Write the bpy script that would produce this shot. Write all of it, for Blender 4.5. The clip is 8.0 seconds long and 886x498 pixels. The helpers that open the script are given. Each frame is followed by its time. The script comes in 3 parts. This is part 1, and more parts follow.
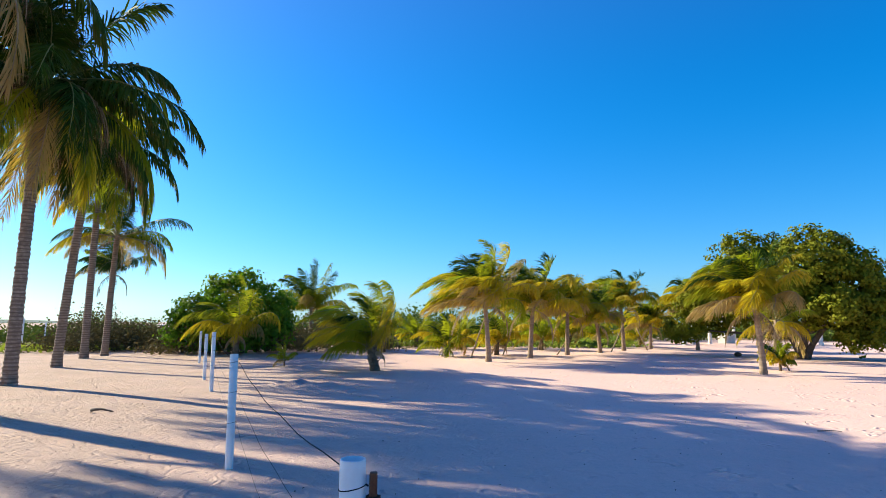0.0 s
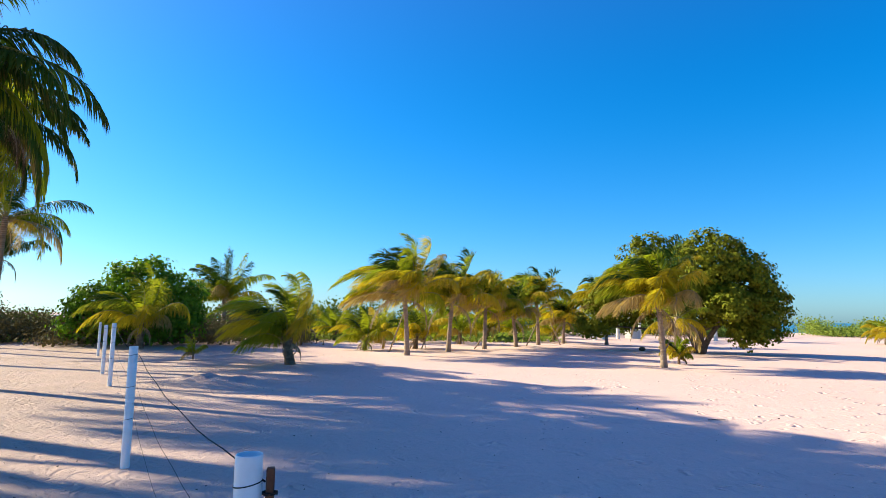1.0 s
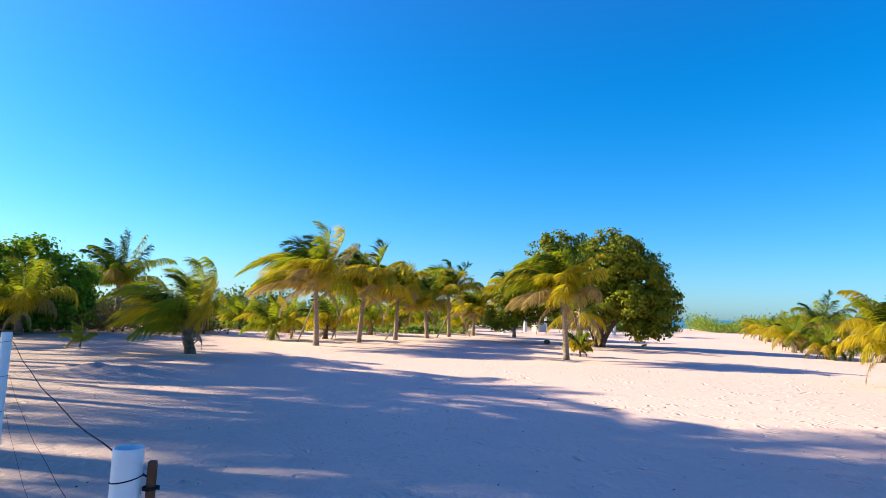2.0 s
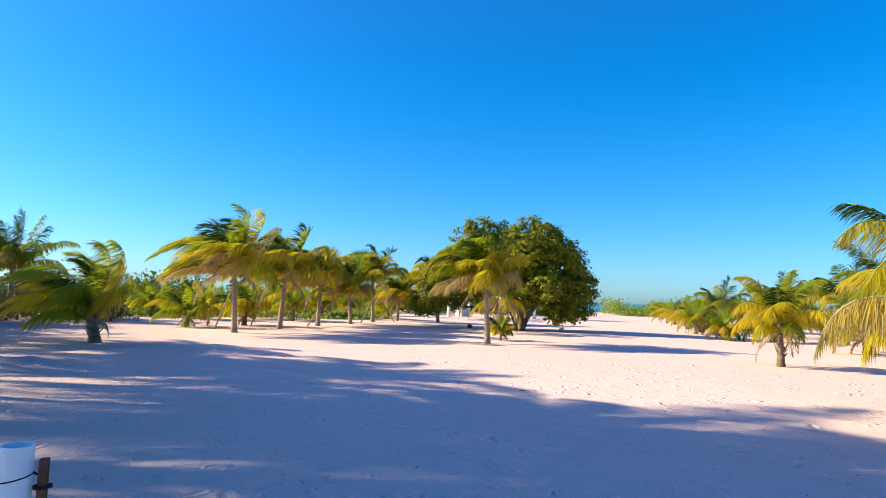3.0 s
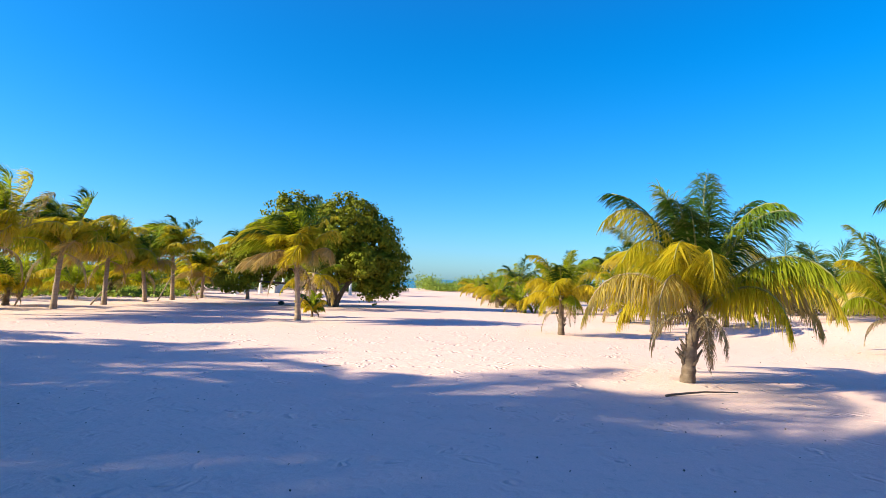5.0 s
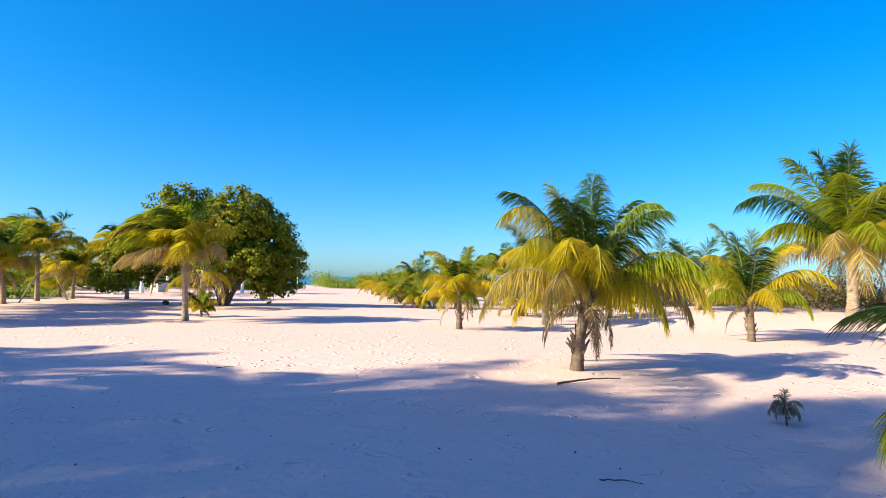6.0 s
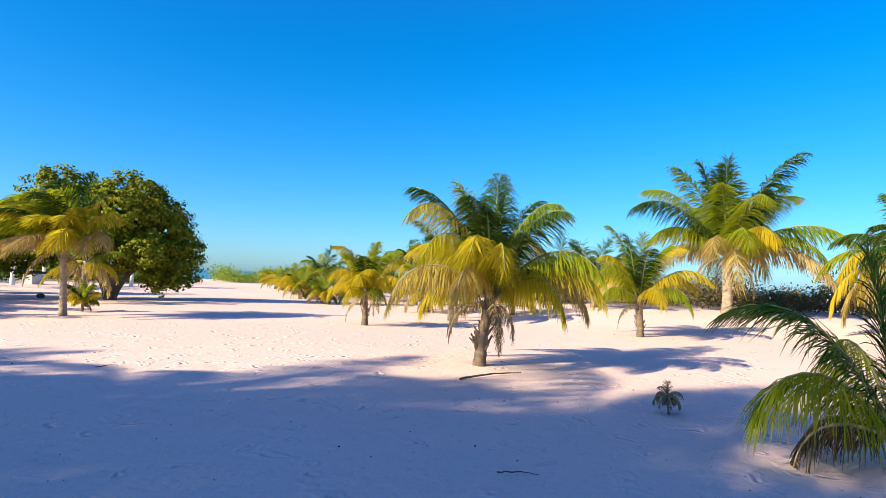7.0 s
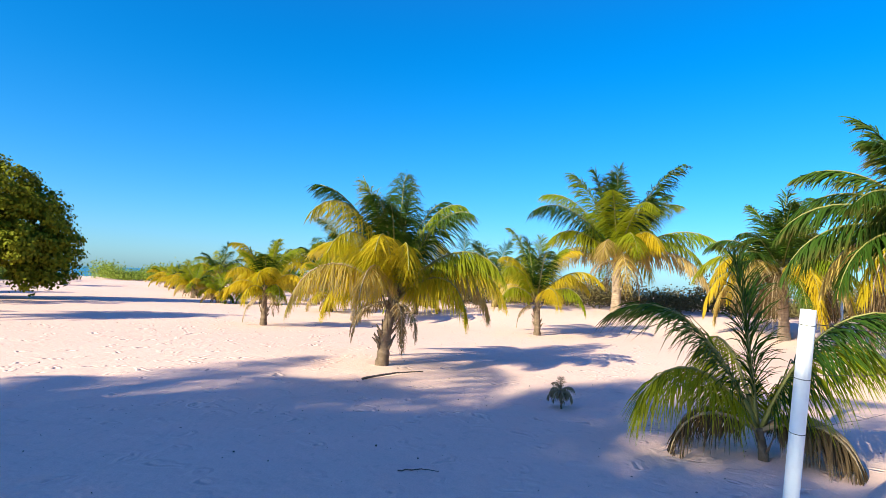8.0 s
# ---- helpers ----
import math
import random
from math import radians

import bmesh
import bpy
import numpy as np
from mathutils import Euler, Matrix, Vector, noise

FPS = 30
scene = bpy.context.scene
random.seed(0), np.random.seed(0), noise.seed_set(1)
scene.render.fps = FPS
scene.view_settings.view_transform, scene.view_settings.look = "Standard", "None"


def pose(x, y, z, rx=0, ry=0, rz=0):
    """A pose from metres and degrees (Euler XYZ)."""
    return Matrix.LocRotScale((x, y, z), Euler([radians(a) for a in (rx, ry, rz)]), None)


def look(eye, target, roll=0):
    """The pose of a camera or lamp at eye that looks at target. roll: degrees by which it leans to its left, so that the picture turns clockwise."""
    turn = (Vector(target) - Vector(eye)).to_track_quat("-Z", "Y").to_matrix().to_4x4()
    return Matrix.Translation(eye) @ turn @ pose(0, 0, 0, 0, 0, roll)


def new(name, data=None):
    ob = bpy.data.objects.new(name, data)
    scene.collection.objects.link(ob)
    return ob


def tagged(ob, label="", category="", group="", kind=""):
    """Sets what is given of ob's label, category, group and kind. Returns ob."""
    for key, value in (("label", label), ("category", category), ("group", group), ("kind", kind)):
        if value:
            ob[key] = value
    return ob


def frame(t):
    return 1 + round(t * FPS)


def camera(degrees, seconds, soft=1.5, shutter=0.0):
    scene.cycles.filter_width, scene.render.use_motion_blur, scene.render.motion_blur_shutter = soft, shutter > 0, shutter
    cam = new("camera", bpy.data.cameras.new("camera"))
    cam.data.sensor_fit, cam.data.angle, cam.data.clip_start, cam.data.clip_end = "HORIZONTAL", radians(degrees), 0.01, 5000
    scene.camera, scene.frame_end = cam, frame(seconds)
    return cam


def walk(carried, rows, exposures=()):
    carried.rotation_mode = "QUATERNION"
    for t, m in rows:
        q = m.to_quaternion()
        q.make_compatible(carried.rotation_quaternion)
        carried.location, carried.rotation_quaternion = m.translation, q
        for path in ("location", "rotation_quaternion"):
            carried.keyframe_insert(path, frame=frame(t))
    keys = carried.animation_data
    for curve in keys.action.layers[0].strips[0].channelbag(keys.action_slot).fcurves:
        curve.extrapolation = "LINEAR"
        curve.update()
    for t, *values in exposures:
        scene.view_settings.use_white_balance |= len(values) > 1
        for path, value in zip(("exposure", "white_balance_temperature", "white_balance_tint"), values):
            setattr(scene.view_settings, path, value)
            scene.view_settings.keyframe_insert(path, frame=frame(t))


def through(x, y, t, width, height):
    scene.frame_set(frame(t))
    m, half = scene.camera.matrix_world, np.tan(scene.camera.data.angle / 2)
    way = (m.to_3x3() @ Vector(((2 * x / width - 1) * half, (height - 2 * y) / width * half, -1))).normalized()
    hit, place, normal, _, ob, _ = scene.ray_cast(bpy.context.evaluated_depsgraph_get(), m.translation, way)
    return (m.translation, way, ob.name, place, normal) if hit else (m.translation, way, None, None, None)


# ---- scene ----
from math import cos, sin, pi

# camera and its way: a slow turn to the right from one standing place
cam = camera(75.0, 8.0, soft=0.5)
ROWS = [
    (0.0, -0.000, -0.000, 1.702, 97.24, -0.20, -3.76),
    (0.5, 0.028, 0.002, 1.700, 96.96, -0.49, -7.50),
    (1.0, 0.055, 0.009, 1.696, 96.71, -0.84, -11.57),
    (1.5, 0.085, 0.016, 1.691, 96.43, -1.77, -16.12),
    (3.0, 0.125, -0.044, 1.706, 94.84, -1.79, -27.57),
    (3.5, 0.205, -0.091, 1.750, 94.21, -2.50, -31.84),
    (4.0, 0.265, -0.150, 1.726, 93.72, -2.39, -36.46),
    (4.5, 0.325, -0.212, 1.721, 93.21, -2.27, -40.68),
    (6.0, 0.261, -0.189, 1.697, 92.98, -1.34, -55.46),
    (6.5, 0.296, -0.175, 1.697, 92.80, -1.98, -60.02),
    (7.0, 0.324, -0.189, 1.688, 92.89, -2.15, -64.58),
    (7.5, 0.341, -0.200, 1.683, 93.05, -1.90, -69.49),
    (8.0, 0.308, -0.197, 1.687, 93.24, -2.63, -74.07),
]
walk(cam, [(t, pose(x, y, z, rx, ry, rz)) for t, x, y, z, rx, ry, rz in ROWS], exposures=[(0.0, 1.24), (1.5, 1.33), (3.5, 1.37), (6.0, 1.38), (8.0, 1.34)])

# daylight: clear sky and a low sun, ahead and to one side at the start
SUN_AZ, SUN_EL = -58.0, 27.0   # degrees clockwise from +y, and above the horizon
world = bpy.data.worlds.new("sky")
scene.world = world
world.use_nodes = True
wt = world.node_tree
sky = wt.nodes.new("ShaderNodeTexSky")
sky.sky_type = "NISHITA"
sky.sun_disc = False
sky.sun_elevation, sky.sun_rotation = radians(SUN_EL), radians(SUN_AZ)
sky.altitude, sky.air_density, sky.dust_density, sky.ozone_density = 0, 1.0, 0.7, 4.0
tint = wt.nodes.new("ShaderNodeHueSaturation")
tint.inputs["Saturation"].default_value = 1.235
cool = wt.nodes.new("ShaderNodeMix")
cool.data_type, cool.blend_type = "RGBA", "MULTIPLY"
cool.inputs[0].default_value = 1.0
# azure low down, deepening to indigo at the zenith
sky_way = wt.nodes.new("ShaderNodeTexCoord")
sky_xyz = wt.nodes.new("ShaderNodeSeparateXYZ")
wt.links.new(sky_way.outputs["Generated"], sky_xyz.inputs[0])
deep = wt.nodes.new("ShaderNodeValToRGB")
deep.color_ramp.interpolation = "EASE"
deep.color_ramp.elements[0].position, deep.color_ramp.elements[0].color = 0.28, (0.53, 0.765, 1.0, 1)
deep.color_ramp.elements[1].position, deep.color_ramp.elements[1].color = 1.0, (0.84, 0.70, 1.0, 1)
wt.links.new(sky_xyz.outputs[2], deep.inputs[0])
wt.links.new(deep.outputs[0], cool.inputs[7])
even = wt.nodes.new("ShaderNodeGamma")   # a clear sky, more even between zenith and horizon
even.inputs["Gamma"].default_value = 0.85
wt.links.new(sky.outputs[0], even.inputs["Color"])
wt.links.new(even.outputs[0], cool.inputs[6])
wt.links.new(cool.outputs[2], tint.inputs["Color"])
wt.links.new(tint.outputs[0], wt.nodes["Background"].inputs["Color"])
wt.nodes["Background"].inputs["Strength"].default_value = 0.112
lamp = bpy.data.lights.new("sun", "SUN")
lamp.energy, lamp.angle, lamp.color = 4.0, radians(0.6), (1.0, 0.92, 0.66)
sun = new("sun", lamp)
sd = Vector((sin(radians(SUN_AZ)) * cos(radians(SUN_EL)), cos(radians(SUN_AZ)) * cos(radians(SUN_EL)), sin(radians(SUN_EL))))
sun.matrix_world = look(sd * 60, (0, 0, 0))

# ---------------------------------------------------------------- materials


class Mat:
    """A node material with short ways to add nodes."""

    def __init__(self, name):
        self.m = bpy.data.materials.new(name)
        self.m.use_nodes = True
        self.t = self.m.node_tree
        self.b = self.t.nodes["Principled BSDF"]
        self.out = self.t.nodes["Material Output"]

    def n(self, kind, **values):
        node = self.t.nodes.new(kind)
        for k, v in values.items():
            node.inputs[k.replace("_", " ")].default_value = v
        return node

    def link(self, a, b):
        self.t.links.new(a, b)

    def ramp(self, source, stops):
        node = self.t.nodes.new("ShaderNodeValToRGB")
        el = node.color_ramp.elements
        el[0].position, el[0].color = stops[0][0], (*stops[0][1], 1)
        el[1].position, el[1].color = stops[-1][0], (*stops[-1][1], 1)
        for p, c in stops[1:-1]:
            e = el.new(p)
            e.color = (*c, 1)
        self.link(source, node.inputs[0])
        return node.outputs[0]

    def mix(self, fac, a, b, blend="MIX"):
        node = self.t.nodes.new("ShaderNodeMix")
        node.data_type, node.blend_type = "RGBA", blend
        for s, v in ((node.inputs[0], fac), (node.inputs[6], a), (node.inputs[7], b)):
            if isinstance(v, (int, float)):
                s.default_value = v
            elif isinstance(v, tuple):
                s.default_value = (*v, 1)
            else:
                self.link(v, s)
        return node.outputs[2]

    def noise(self, scale, detail=4, rough=0.6, coords=None):
        node = self.n("ShaderNodeTexNoise", Scale=scale, Detail=detail, Roughness=rough)
        self.link(coords or self.coords(), node.inputs["Vector"])
        return node.outputs["Fac"]

    def coords(self, which="Object"):
        return self.t.nodes.new("ShaderNodeTexCoord").outputs[which]

    def place(self):
        return self.t.nodes.new("ShaderNodeNewGeometry").outputs["Position"]

    def bump(self, height, strength, distance, normal=None):
        node = self.n("ShaderNodeBump", Strength=strength, Distance=distance)
        self.link(height, node.inputs["Height"])
        if normal:
            self.link(normal, node.inputs["Normal"])
        return node.outputs[0]

    def set(self, **values):
        for k, v in values.items():
            s = self.b.inputs[k.replace("_", " ")]
            if isinstance(v, (int, float)):
                s.default_value = v
            elif isinstance(v, tuple):
                s.default_value = (*v, 1) if len(v) == 3 else v
            else:
                self.link(v, s)
        return self.m


def sand_material():
    m = Mat("sand")
    p = m.place()
    big, mid, fine = m.noise(0.11, 3, 0.5, p), m.noise(1.3, 5, 0.65, p), m.noise(60, 3, 0.7, p)
    col = m.ramp(big, [(0.3, (0.80, 0.53, 0.44)), (0.7, (0.90, 0.60, 0.50))])
    col = m.mix(m.ramp(mid, [(0.42, (0, 0, 0)), (0.75, (0.45, 0.45, 0.45))]), col, (0.64, 0.52, 0.44))
    col = m.mix(m.ramp(fine, [(0.35, (0.35, 0.35, 0.35)), (0.6, (0, 0, 0))]), col, (0.50, 0.40, 0.33))
    # darker flecks spread by noise over all the sand
    fleck = m.ramp(m.noise(7.5, 4, 0.7, p), [(0.56, (0, 0, 0)), (0.72, (0.5, 0.5, 0.5))])
    col = m.mix(fleck, col, (0.50, 0.37, 0.31))
    # trampled hollows, ripples and grains
    warp = m.n("ShaderNodeVectorMath")
    warp.operation = "ADD"
    wob = m.n("ShaderNodeTexNoise", Scale=2.0, Detail=2)
    m.link(p, wob.inputs["Vector"])
    m.link(p, warp.inputs[0])
    m.link(wob.outputs["Color"], warp.inputs[1])
    cell = m.n("ShaderNodeTexVoronoi", Scale=6.5, Randomness=1.0)
    cell.feature = "SMOOTH_F1"
    m.link(warp.outputs[0], cell.inputs["Vector"])
    hollow = m.ramp(cell.outputs["Distance"], [(0.05, (0, 0, 0)), (0.45, (1, 1, 1))])
    # the sand by the fence is trampled, the open beach smoother
    xyz = m.t.nodes.new("ShaderNodeSeparateXYZ")
    m.link(p, xyz.inputs[0])
    trod = m.n("ShaderNodeMapRange", From_Min=5.0, From_Max=-3.5, To_Min=0.14, To_Max=1.0)
    m.link(xyz.outputs[0], trod.inputs["Value"])
    churn = m.n("ShaderNodeBump", Distance=0.03)
    m.link(m.noise(17, 6, 0.75, p), churn.inputs["Height"])
    m.link(trod.outputs[0], churn.inputs["Strength"])
    prints = m.n("ShaderNodeBump", Distance=0.018)
    m.link(hollow, prints.inputs["Height"])
    m.link(churn.outputs[0], prints.inputs["Normal"])
    m.link(trod.outputs[0], prints.inputs["Strength"])
    nrm = m.bump(mid, 0.28, 0.05, prints.outputs[0])
    nrm = m.bump(m.noise(6, 5, 0.7, p), 0.28, 0.025, nrm)
    nrm = m.bump(fine, 0.25, 0.004, nrm)
    # single footprints, pressed in here and there
    step = m.n("ShaderNodeTexVoronoi", Scale=1.9, Randomness=1.0)
    m.link(warp.outputs[0], step.inputs["Vector"])
    foot = m.ramp(step.outputs["Distance"], [(0.04, (0, 0, 0)), (0.17, (0.9, 0.9, 0.9)), (0.24, (1.0, 1.0, 1.0)), (0.36, (0.8, 0.8, 0.8))])
    nrm = m.bump(foot, 0.5, 0.09, nrm)
    # the sand gets darker and browner towards the west, in noisy patches
    brown_mask = m.n("ShaderNodeMath")
    brown_mask.operation = "MULTIPLY"
    m.link(m.ramp(trod.outputs[0], [(0.4, (0, 0, 0)), (1.0, (0.9, 0.9, 0.9))]), brown_mask.inputs[0])
    m.link(m.ramp(m.noise(0.6, 5, 0.65, p), [(0.2, (0.45, 0.45, 0.45)), (0.7, (1, 1, 1))]), brown_mask.inputs[1])
    col = m.mix(brown_mask.outputs[0], col, (0.47, 0.34, 0.26))
    return m.set(Base_Color=col, Roughness=0.92, Normal=nrm, Specular_IOR_Level=0.15)


def leaf_material(name, young, old, tip, through=0.42, gloss=0.5, clear=0.0):
    """A leaf that lets light through: young and old colour, drying towards the tip (u of the uv map)."""
    m = Mat(name)
    geo = m.t.nodes.new("ShaderNodeNewGeometry")
    info = m.t.nodes.new("ShaderNodeObjectInfo")
    col = m.mix(info.outputs["Random"], young, old)
    col = m.mix(m.ramp(geo.outputs["Random Per Island"], [(0.0, (0, 0, 0)), (1.0, (0.6, 0.6, 0.6))]), col, old)
    uv = m.t.nodes.new("ShaderNodeSeparateXYZ")
    m.link(m.coords("UV"), uv.inputs[0])
    dry = m.n("ShaderNodeMath")
    dry.operation = "MULTIPLY"
    m.link(m.ramp(uv.outputs[0], [(0.45, (0, 0, 0)), (1.0, (0.9, 0.9, 0.9))]), dry.inputs[0])
    m.link(m.ramp(m.noise(0.9, 3), [(0.42, (0, 0, 0)), (0.62, (1, 1, 1))]), dry.inputs[1])
    col = m.mix(dry.outputs[0], col, tip)
    m.set(Base_Color=col, Roughness=gloss, Specular_IOR_Level=0.09)
    tr = m.n("ShaderNodeBsdfTranslucent")
    m.link(m.mix(clear, m.mix(1.0, col, (1.0, 1.0, 0.55), "MULTIPLY"), (0.62, 0.66, 0.03)), tr.inputs["Color"])
    mixer = m.n("ShaderNodeMixShader", Fac=through)
    m.link(m.b.outputs[0], mixer.inputs[1])
    m.link(tr.outputs[0], mixer.inputs[2])
    m.link(mixer.outputs[0], m.out.inputs["Surface"])
    return m.m


def bark_material(name, dark, light, ring=5.0, scars=0.0):
    m = Mat(name)
    p = m.coords()
    grain = m.noise(7, 6, 0.7, p)
    col = m.ramp(grain, [(0.3, dark), (0.7, light)])
    sep = m.t.nodes.new("ShaderNodeMapping")
    sep.inputs["Scale"].default_value = (0.6, 0.6, ring)
    m.link(p, sep.inputs[0])
    rings = m.noise(2.2, 3, 0.6, sep.outputs[0])
    col = m.mix(m.ramp(rings, [(0.4, (0.55, 0.55, 0.55)), (0.58, (0, 0, 0))]), col, dark)
    scar = m.n("ShaderNodeTexWave", Scale=3.1, Distortion=1.6, Detail=3, Detail_Scale=1.5)
    scar.bands_direction = "Z"
    m.link(p, scar.inputs["Vector"])
    col = m.mix(m.ramp(scar.outputs["Fac"], [(0.12, (scars, scars, scars)), (0.45, (0, 0, 0))]), col, tuple(0.8 * c for c in dark))
    fibre = m.t.nodes.new("ShaderNodeMapping")
    fibre.inputs["Scale"].default_value = (30, 30, 2)
    m.link(p, fibre.inputs[0])
    nrm = m.bump(rings, 0.6, 0.03)
    nrm = m.bump(m.noise(1.0, 4, 0.7, fibre.outputs[0]), 0.5, 0.01, nrm)
    return m.set(Base_Color=col, Roughness=0.88, Normal=nrm, Specular_IOR_Level=0.2)


def plain_material(name, a, b, scale, rough, bump=0.15, dist=0.004, metal=0.0):
    m = Mat(name)
    f = m.noise(scale, 5, 0.65)
    col = m.ramp(f, [(0.3, a), (0.7, b)])
    nrm = m.bump(m.noise(scale * 7, 4, 0.6), bump, dist)
    return m.set(Base_Color=col, Roughness=rough, Normal=nrm, Metallic=metal)


def pvc_material():
    m = Mat("white_pvc")
    p = m.coords()
    col = m.mix(m.ramp(m.noise(3, 5, 0.7, p), [(0.45, (0, 0, 0)), (0.8, (0.5, 0.5, 0.5))]), (0.82, 0.82, 0.80), (0.62, 0.58, 0.5))
    return m.set(Base_Color=col, Roughness=0.38, Normal=m.bump(m.noise(40, 3), 0.08, 0.002))


def water_material():
    m = Mat("sea_water")
    p = m.place()
    nrm = m.bump(m.noise(0.35, 6, 0.65, p), 0.6, 0.4)
    return m.set(Base_Color=(0.02, 0.13, 0.17), Roughness=0.25, Normal=nrm, IOR=1.33)


SAND = sand_material()
GREEN = leaf_material("palm_leaf_green", (0.11, 0.20, 0.012), (0.27, 0.29, 0.014), (0.34, 0.25, 0.05), 0.48, gloss=0.6, clear=0.3)
YELLOW = leaf_material("palm_leaf_yellow", (0.44, 0.36, 0.016), (0.60, 0.42, 0.025), (0.40, 0.25, 0.07), 0.5, clear=0.35)
STRAW = leaf_material("palm_leaf_straw", (0.52, 0.40, 0.10), (0.44, 0.31, 0.13), (0.42, 0.33, 0.22), 0.38, 0.7)
PALEDRY = leaf_material("palm_leaf_bleached", (0.50, 0.40, 0.27), (0.38, 0.28, 0.18), (0.44, 0.36, 0.26), 0.25, 0.8)
DRY = leaf_material("palm_leaf_dry", (0.36, 0.26, 0.13), (0.26, 0.18, 0.10), (0.34, 0.26, 0.17), 0.25, 0.8)
# darker copy of DRY for dead fronds below the dark crowns
HUSK = leaf_material("palm_leaf_husk", (0.17, 0.11, 0.05), (0.10, 0.065, 0.035), (0.2, 0.14, 0.08), 0.2, 0.8)
# deep green of young fronds; on whole crowns it paints their shade in
DARKGREEN = leaf_material("palm_leaf_dark", (0.02, 0.06, 0.008), (0.055, 0.105, 0.012), (0.16, 0.11, 0.03), 0.22)
GRAPE = leaf_material("sea_grape_leaf", (0.03, 0.075, 0.006), (0.21, 0.215, 0.010), (0.22, 0.16, 0.03), 0.15, 0.6)
SCRUB = leaf_material("scrub_leaf", (0.06, 0.12, 0.018), (0.15, 0.20, 0.03), (0.2, 0.16, 0.06), 0.1, 0.7)
THICKET = leaf_material("thicket_leaf", (0.06, 0.058, 0.024), (0.165, 0.13, 0.058), (0.2, 0.16, 0.08), 0.1, 0.8)
BUSH = leaf_material("bush_leaf", (0.09, 0.20, 0.012), (0.22, 0.36, 0.025), (0.22, 0.22, 0.05), 0.38, 0.5)
WEED = leaf_material("weed_leaf", (0.15, 0.25, 0.04), (0.28, 0.33, 0.06), (0.3, 0.3, 0.08), 0.4, 0.6)
STALK = plain_material("palm_stalk", (0.18, 0.19, 0.04), (0.30, 0.26, 0.07), 3.0, 0.5)
DRYSTALK = plain_material("dry_stalk", (0.28, 0.20, 0.11), (0.38, 0.28, 0.17), 4.0, 0.8)
PALMBARK = bark_material("palm_bark", (0.17, 0.12, 0.085), (0.48, 0.375, 0.28), 7.0, 0.75)
SMOOTHBARK = bark_material("young_palm_bark", (0.21, 0.15, 0.105), (0.46, 0.35, 0.26), 4.0, 0.22)
FIBRE = bark_material("palm_fibre", (0.085, 0.058, 0.038), (0.30, 0.22, 0.155), 3.0)
BARK = bark_material("grey_bark", (0.07, 0.055, 0.04), (0.20, 0.16, 0.12), 1.0)
PVC = pvc_material()
WIRE = plain_material("tarred_wire", (0.008, 0.008, 0.008), (0.02, 0.018, 0.016), 20, 0.95)
RUST = plain_material("rusty_iron", (0.09, 0.03, 0.015), (0.17, 0.07, 0.03), 25, 0.85, 0.5, 0.004)
DEADWOOD = bark_material("dead_wood", (0.06, 0.045, 0.035), (0.20, 0.16, 0.125), 1.0)
LIMED = plain_material("limewashed_trunk", (0.62, 0.60, 0.55), (0.78, 0.76, 0.71), 4, 0.8, 0.4, 0.01)
CONCRETE = plain_material("concrete", (0.45, 0.43, 0.39), (0.6, 0.57, 0.52), 3, 0.9, 0.4, 0.006)
WATER = water_material()
HILL = plain_material("hazy_hill", (0.10, 0.15, 0.13), (0.15, 0.19, 0.16), 0.02, 1.0)

# ---------------------------------------------------------------- mesh helpers


def part(name, bm_or_mesh, material, parent, label=""):
    """Links a bmesh or mesh as one object under a thing."""
    if isinstance(bm_or_mesh, bpy.types.Mesh):
        me = bm_or_mesh
    else:
        me = bpy.data.meshes.new(name)
        bm_or_mesh.to_mesh(me)
        bm_or_mesh.free()
    if not me.materials:
        for mat in material if isinstance(material, (list, tuple)) else [material]:
            me.materials.append(mat)
    ob = new(name, me)
    ob.parent = parent
    if label:
        tagged(ob, label)
    return ob


def thing(name, m, label, category, group="", kind=""):
    ob = new(name)
    ob.matrix_basis = m
    return tagged(ob, label, category, group, kind)


def solid(name, verts, faces, material, smooth=True, uv=None, mats=None):
    me = bpy.data.meshes.new(name)
    me.from_pydata(np.asarray(verts, float).tolist(), [], [list(map(int, f)) for f in faces])
    for mat in material if isinstance(material, (list, tuple)) else [material]:
        me.materials.append(mat)
    if uv is not None:
        layer = me.uv_layers.new(name="UVMap")
        idx = np.empty(len(me.loops), dtype=np.int32)
        me.loops.foreach_get("vertex_index", idx)
        layer.data.foreach_set("uv", np.asarray(uv, np.float32)[idx].ravel())
    if mats is not None:
        me.polygons.foreach_set("material_index", np.asarray(mats, np.int32))
    if smooth:
        me.polygons.foreach_set("use_smooth", np.ones(len(me.polygons), dtype=bool))
    me.update()
    return me


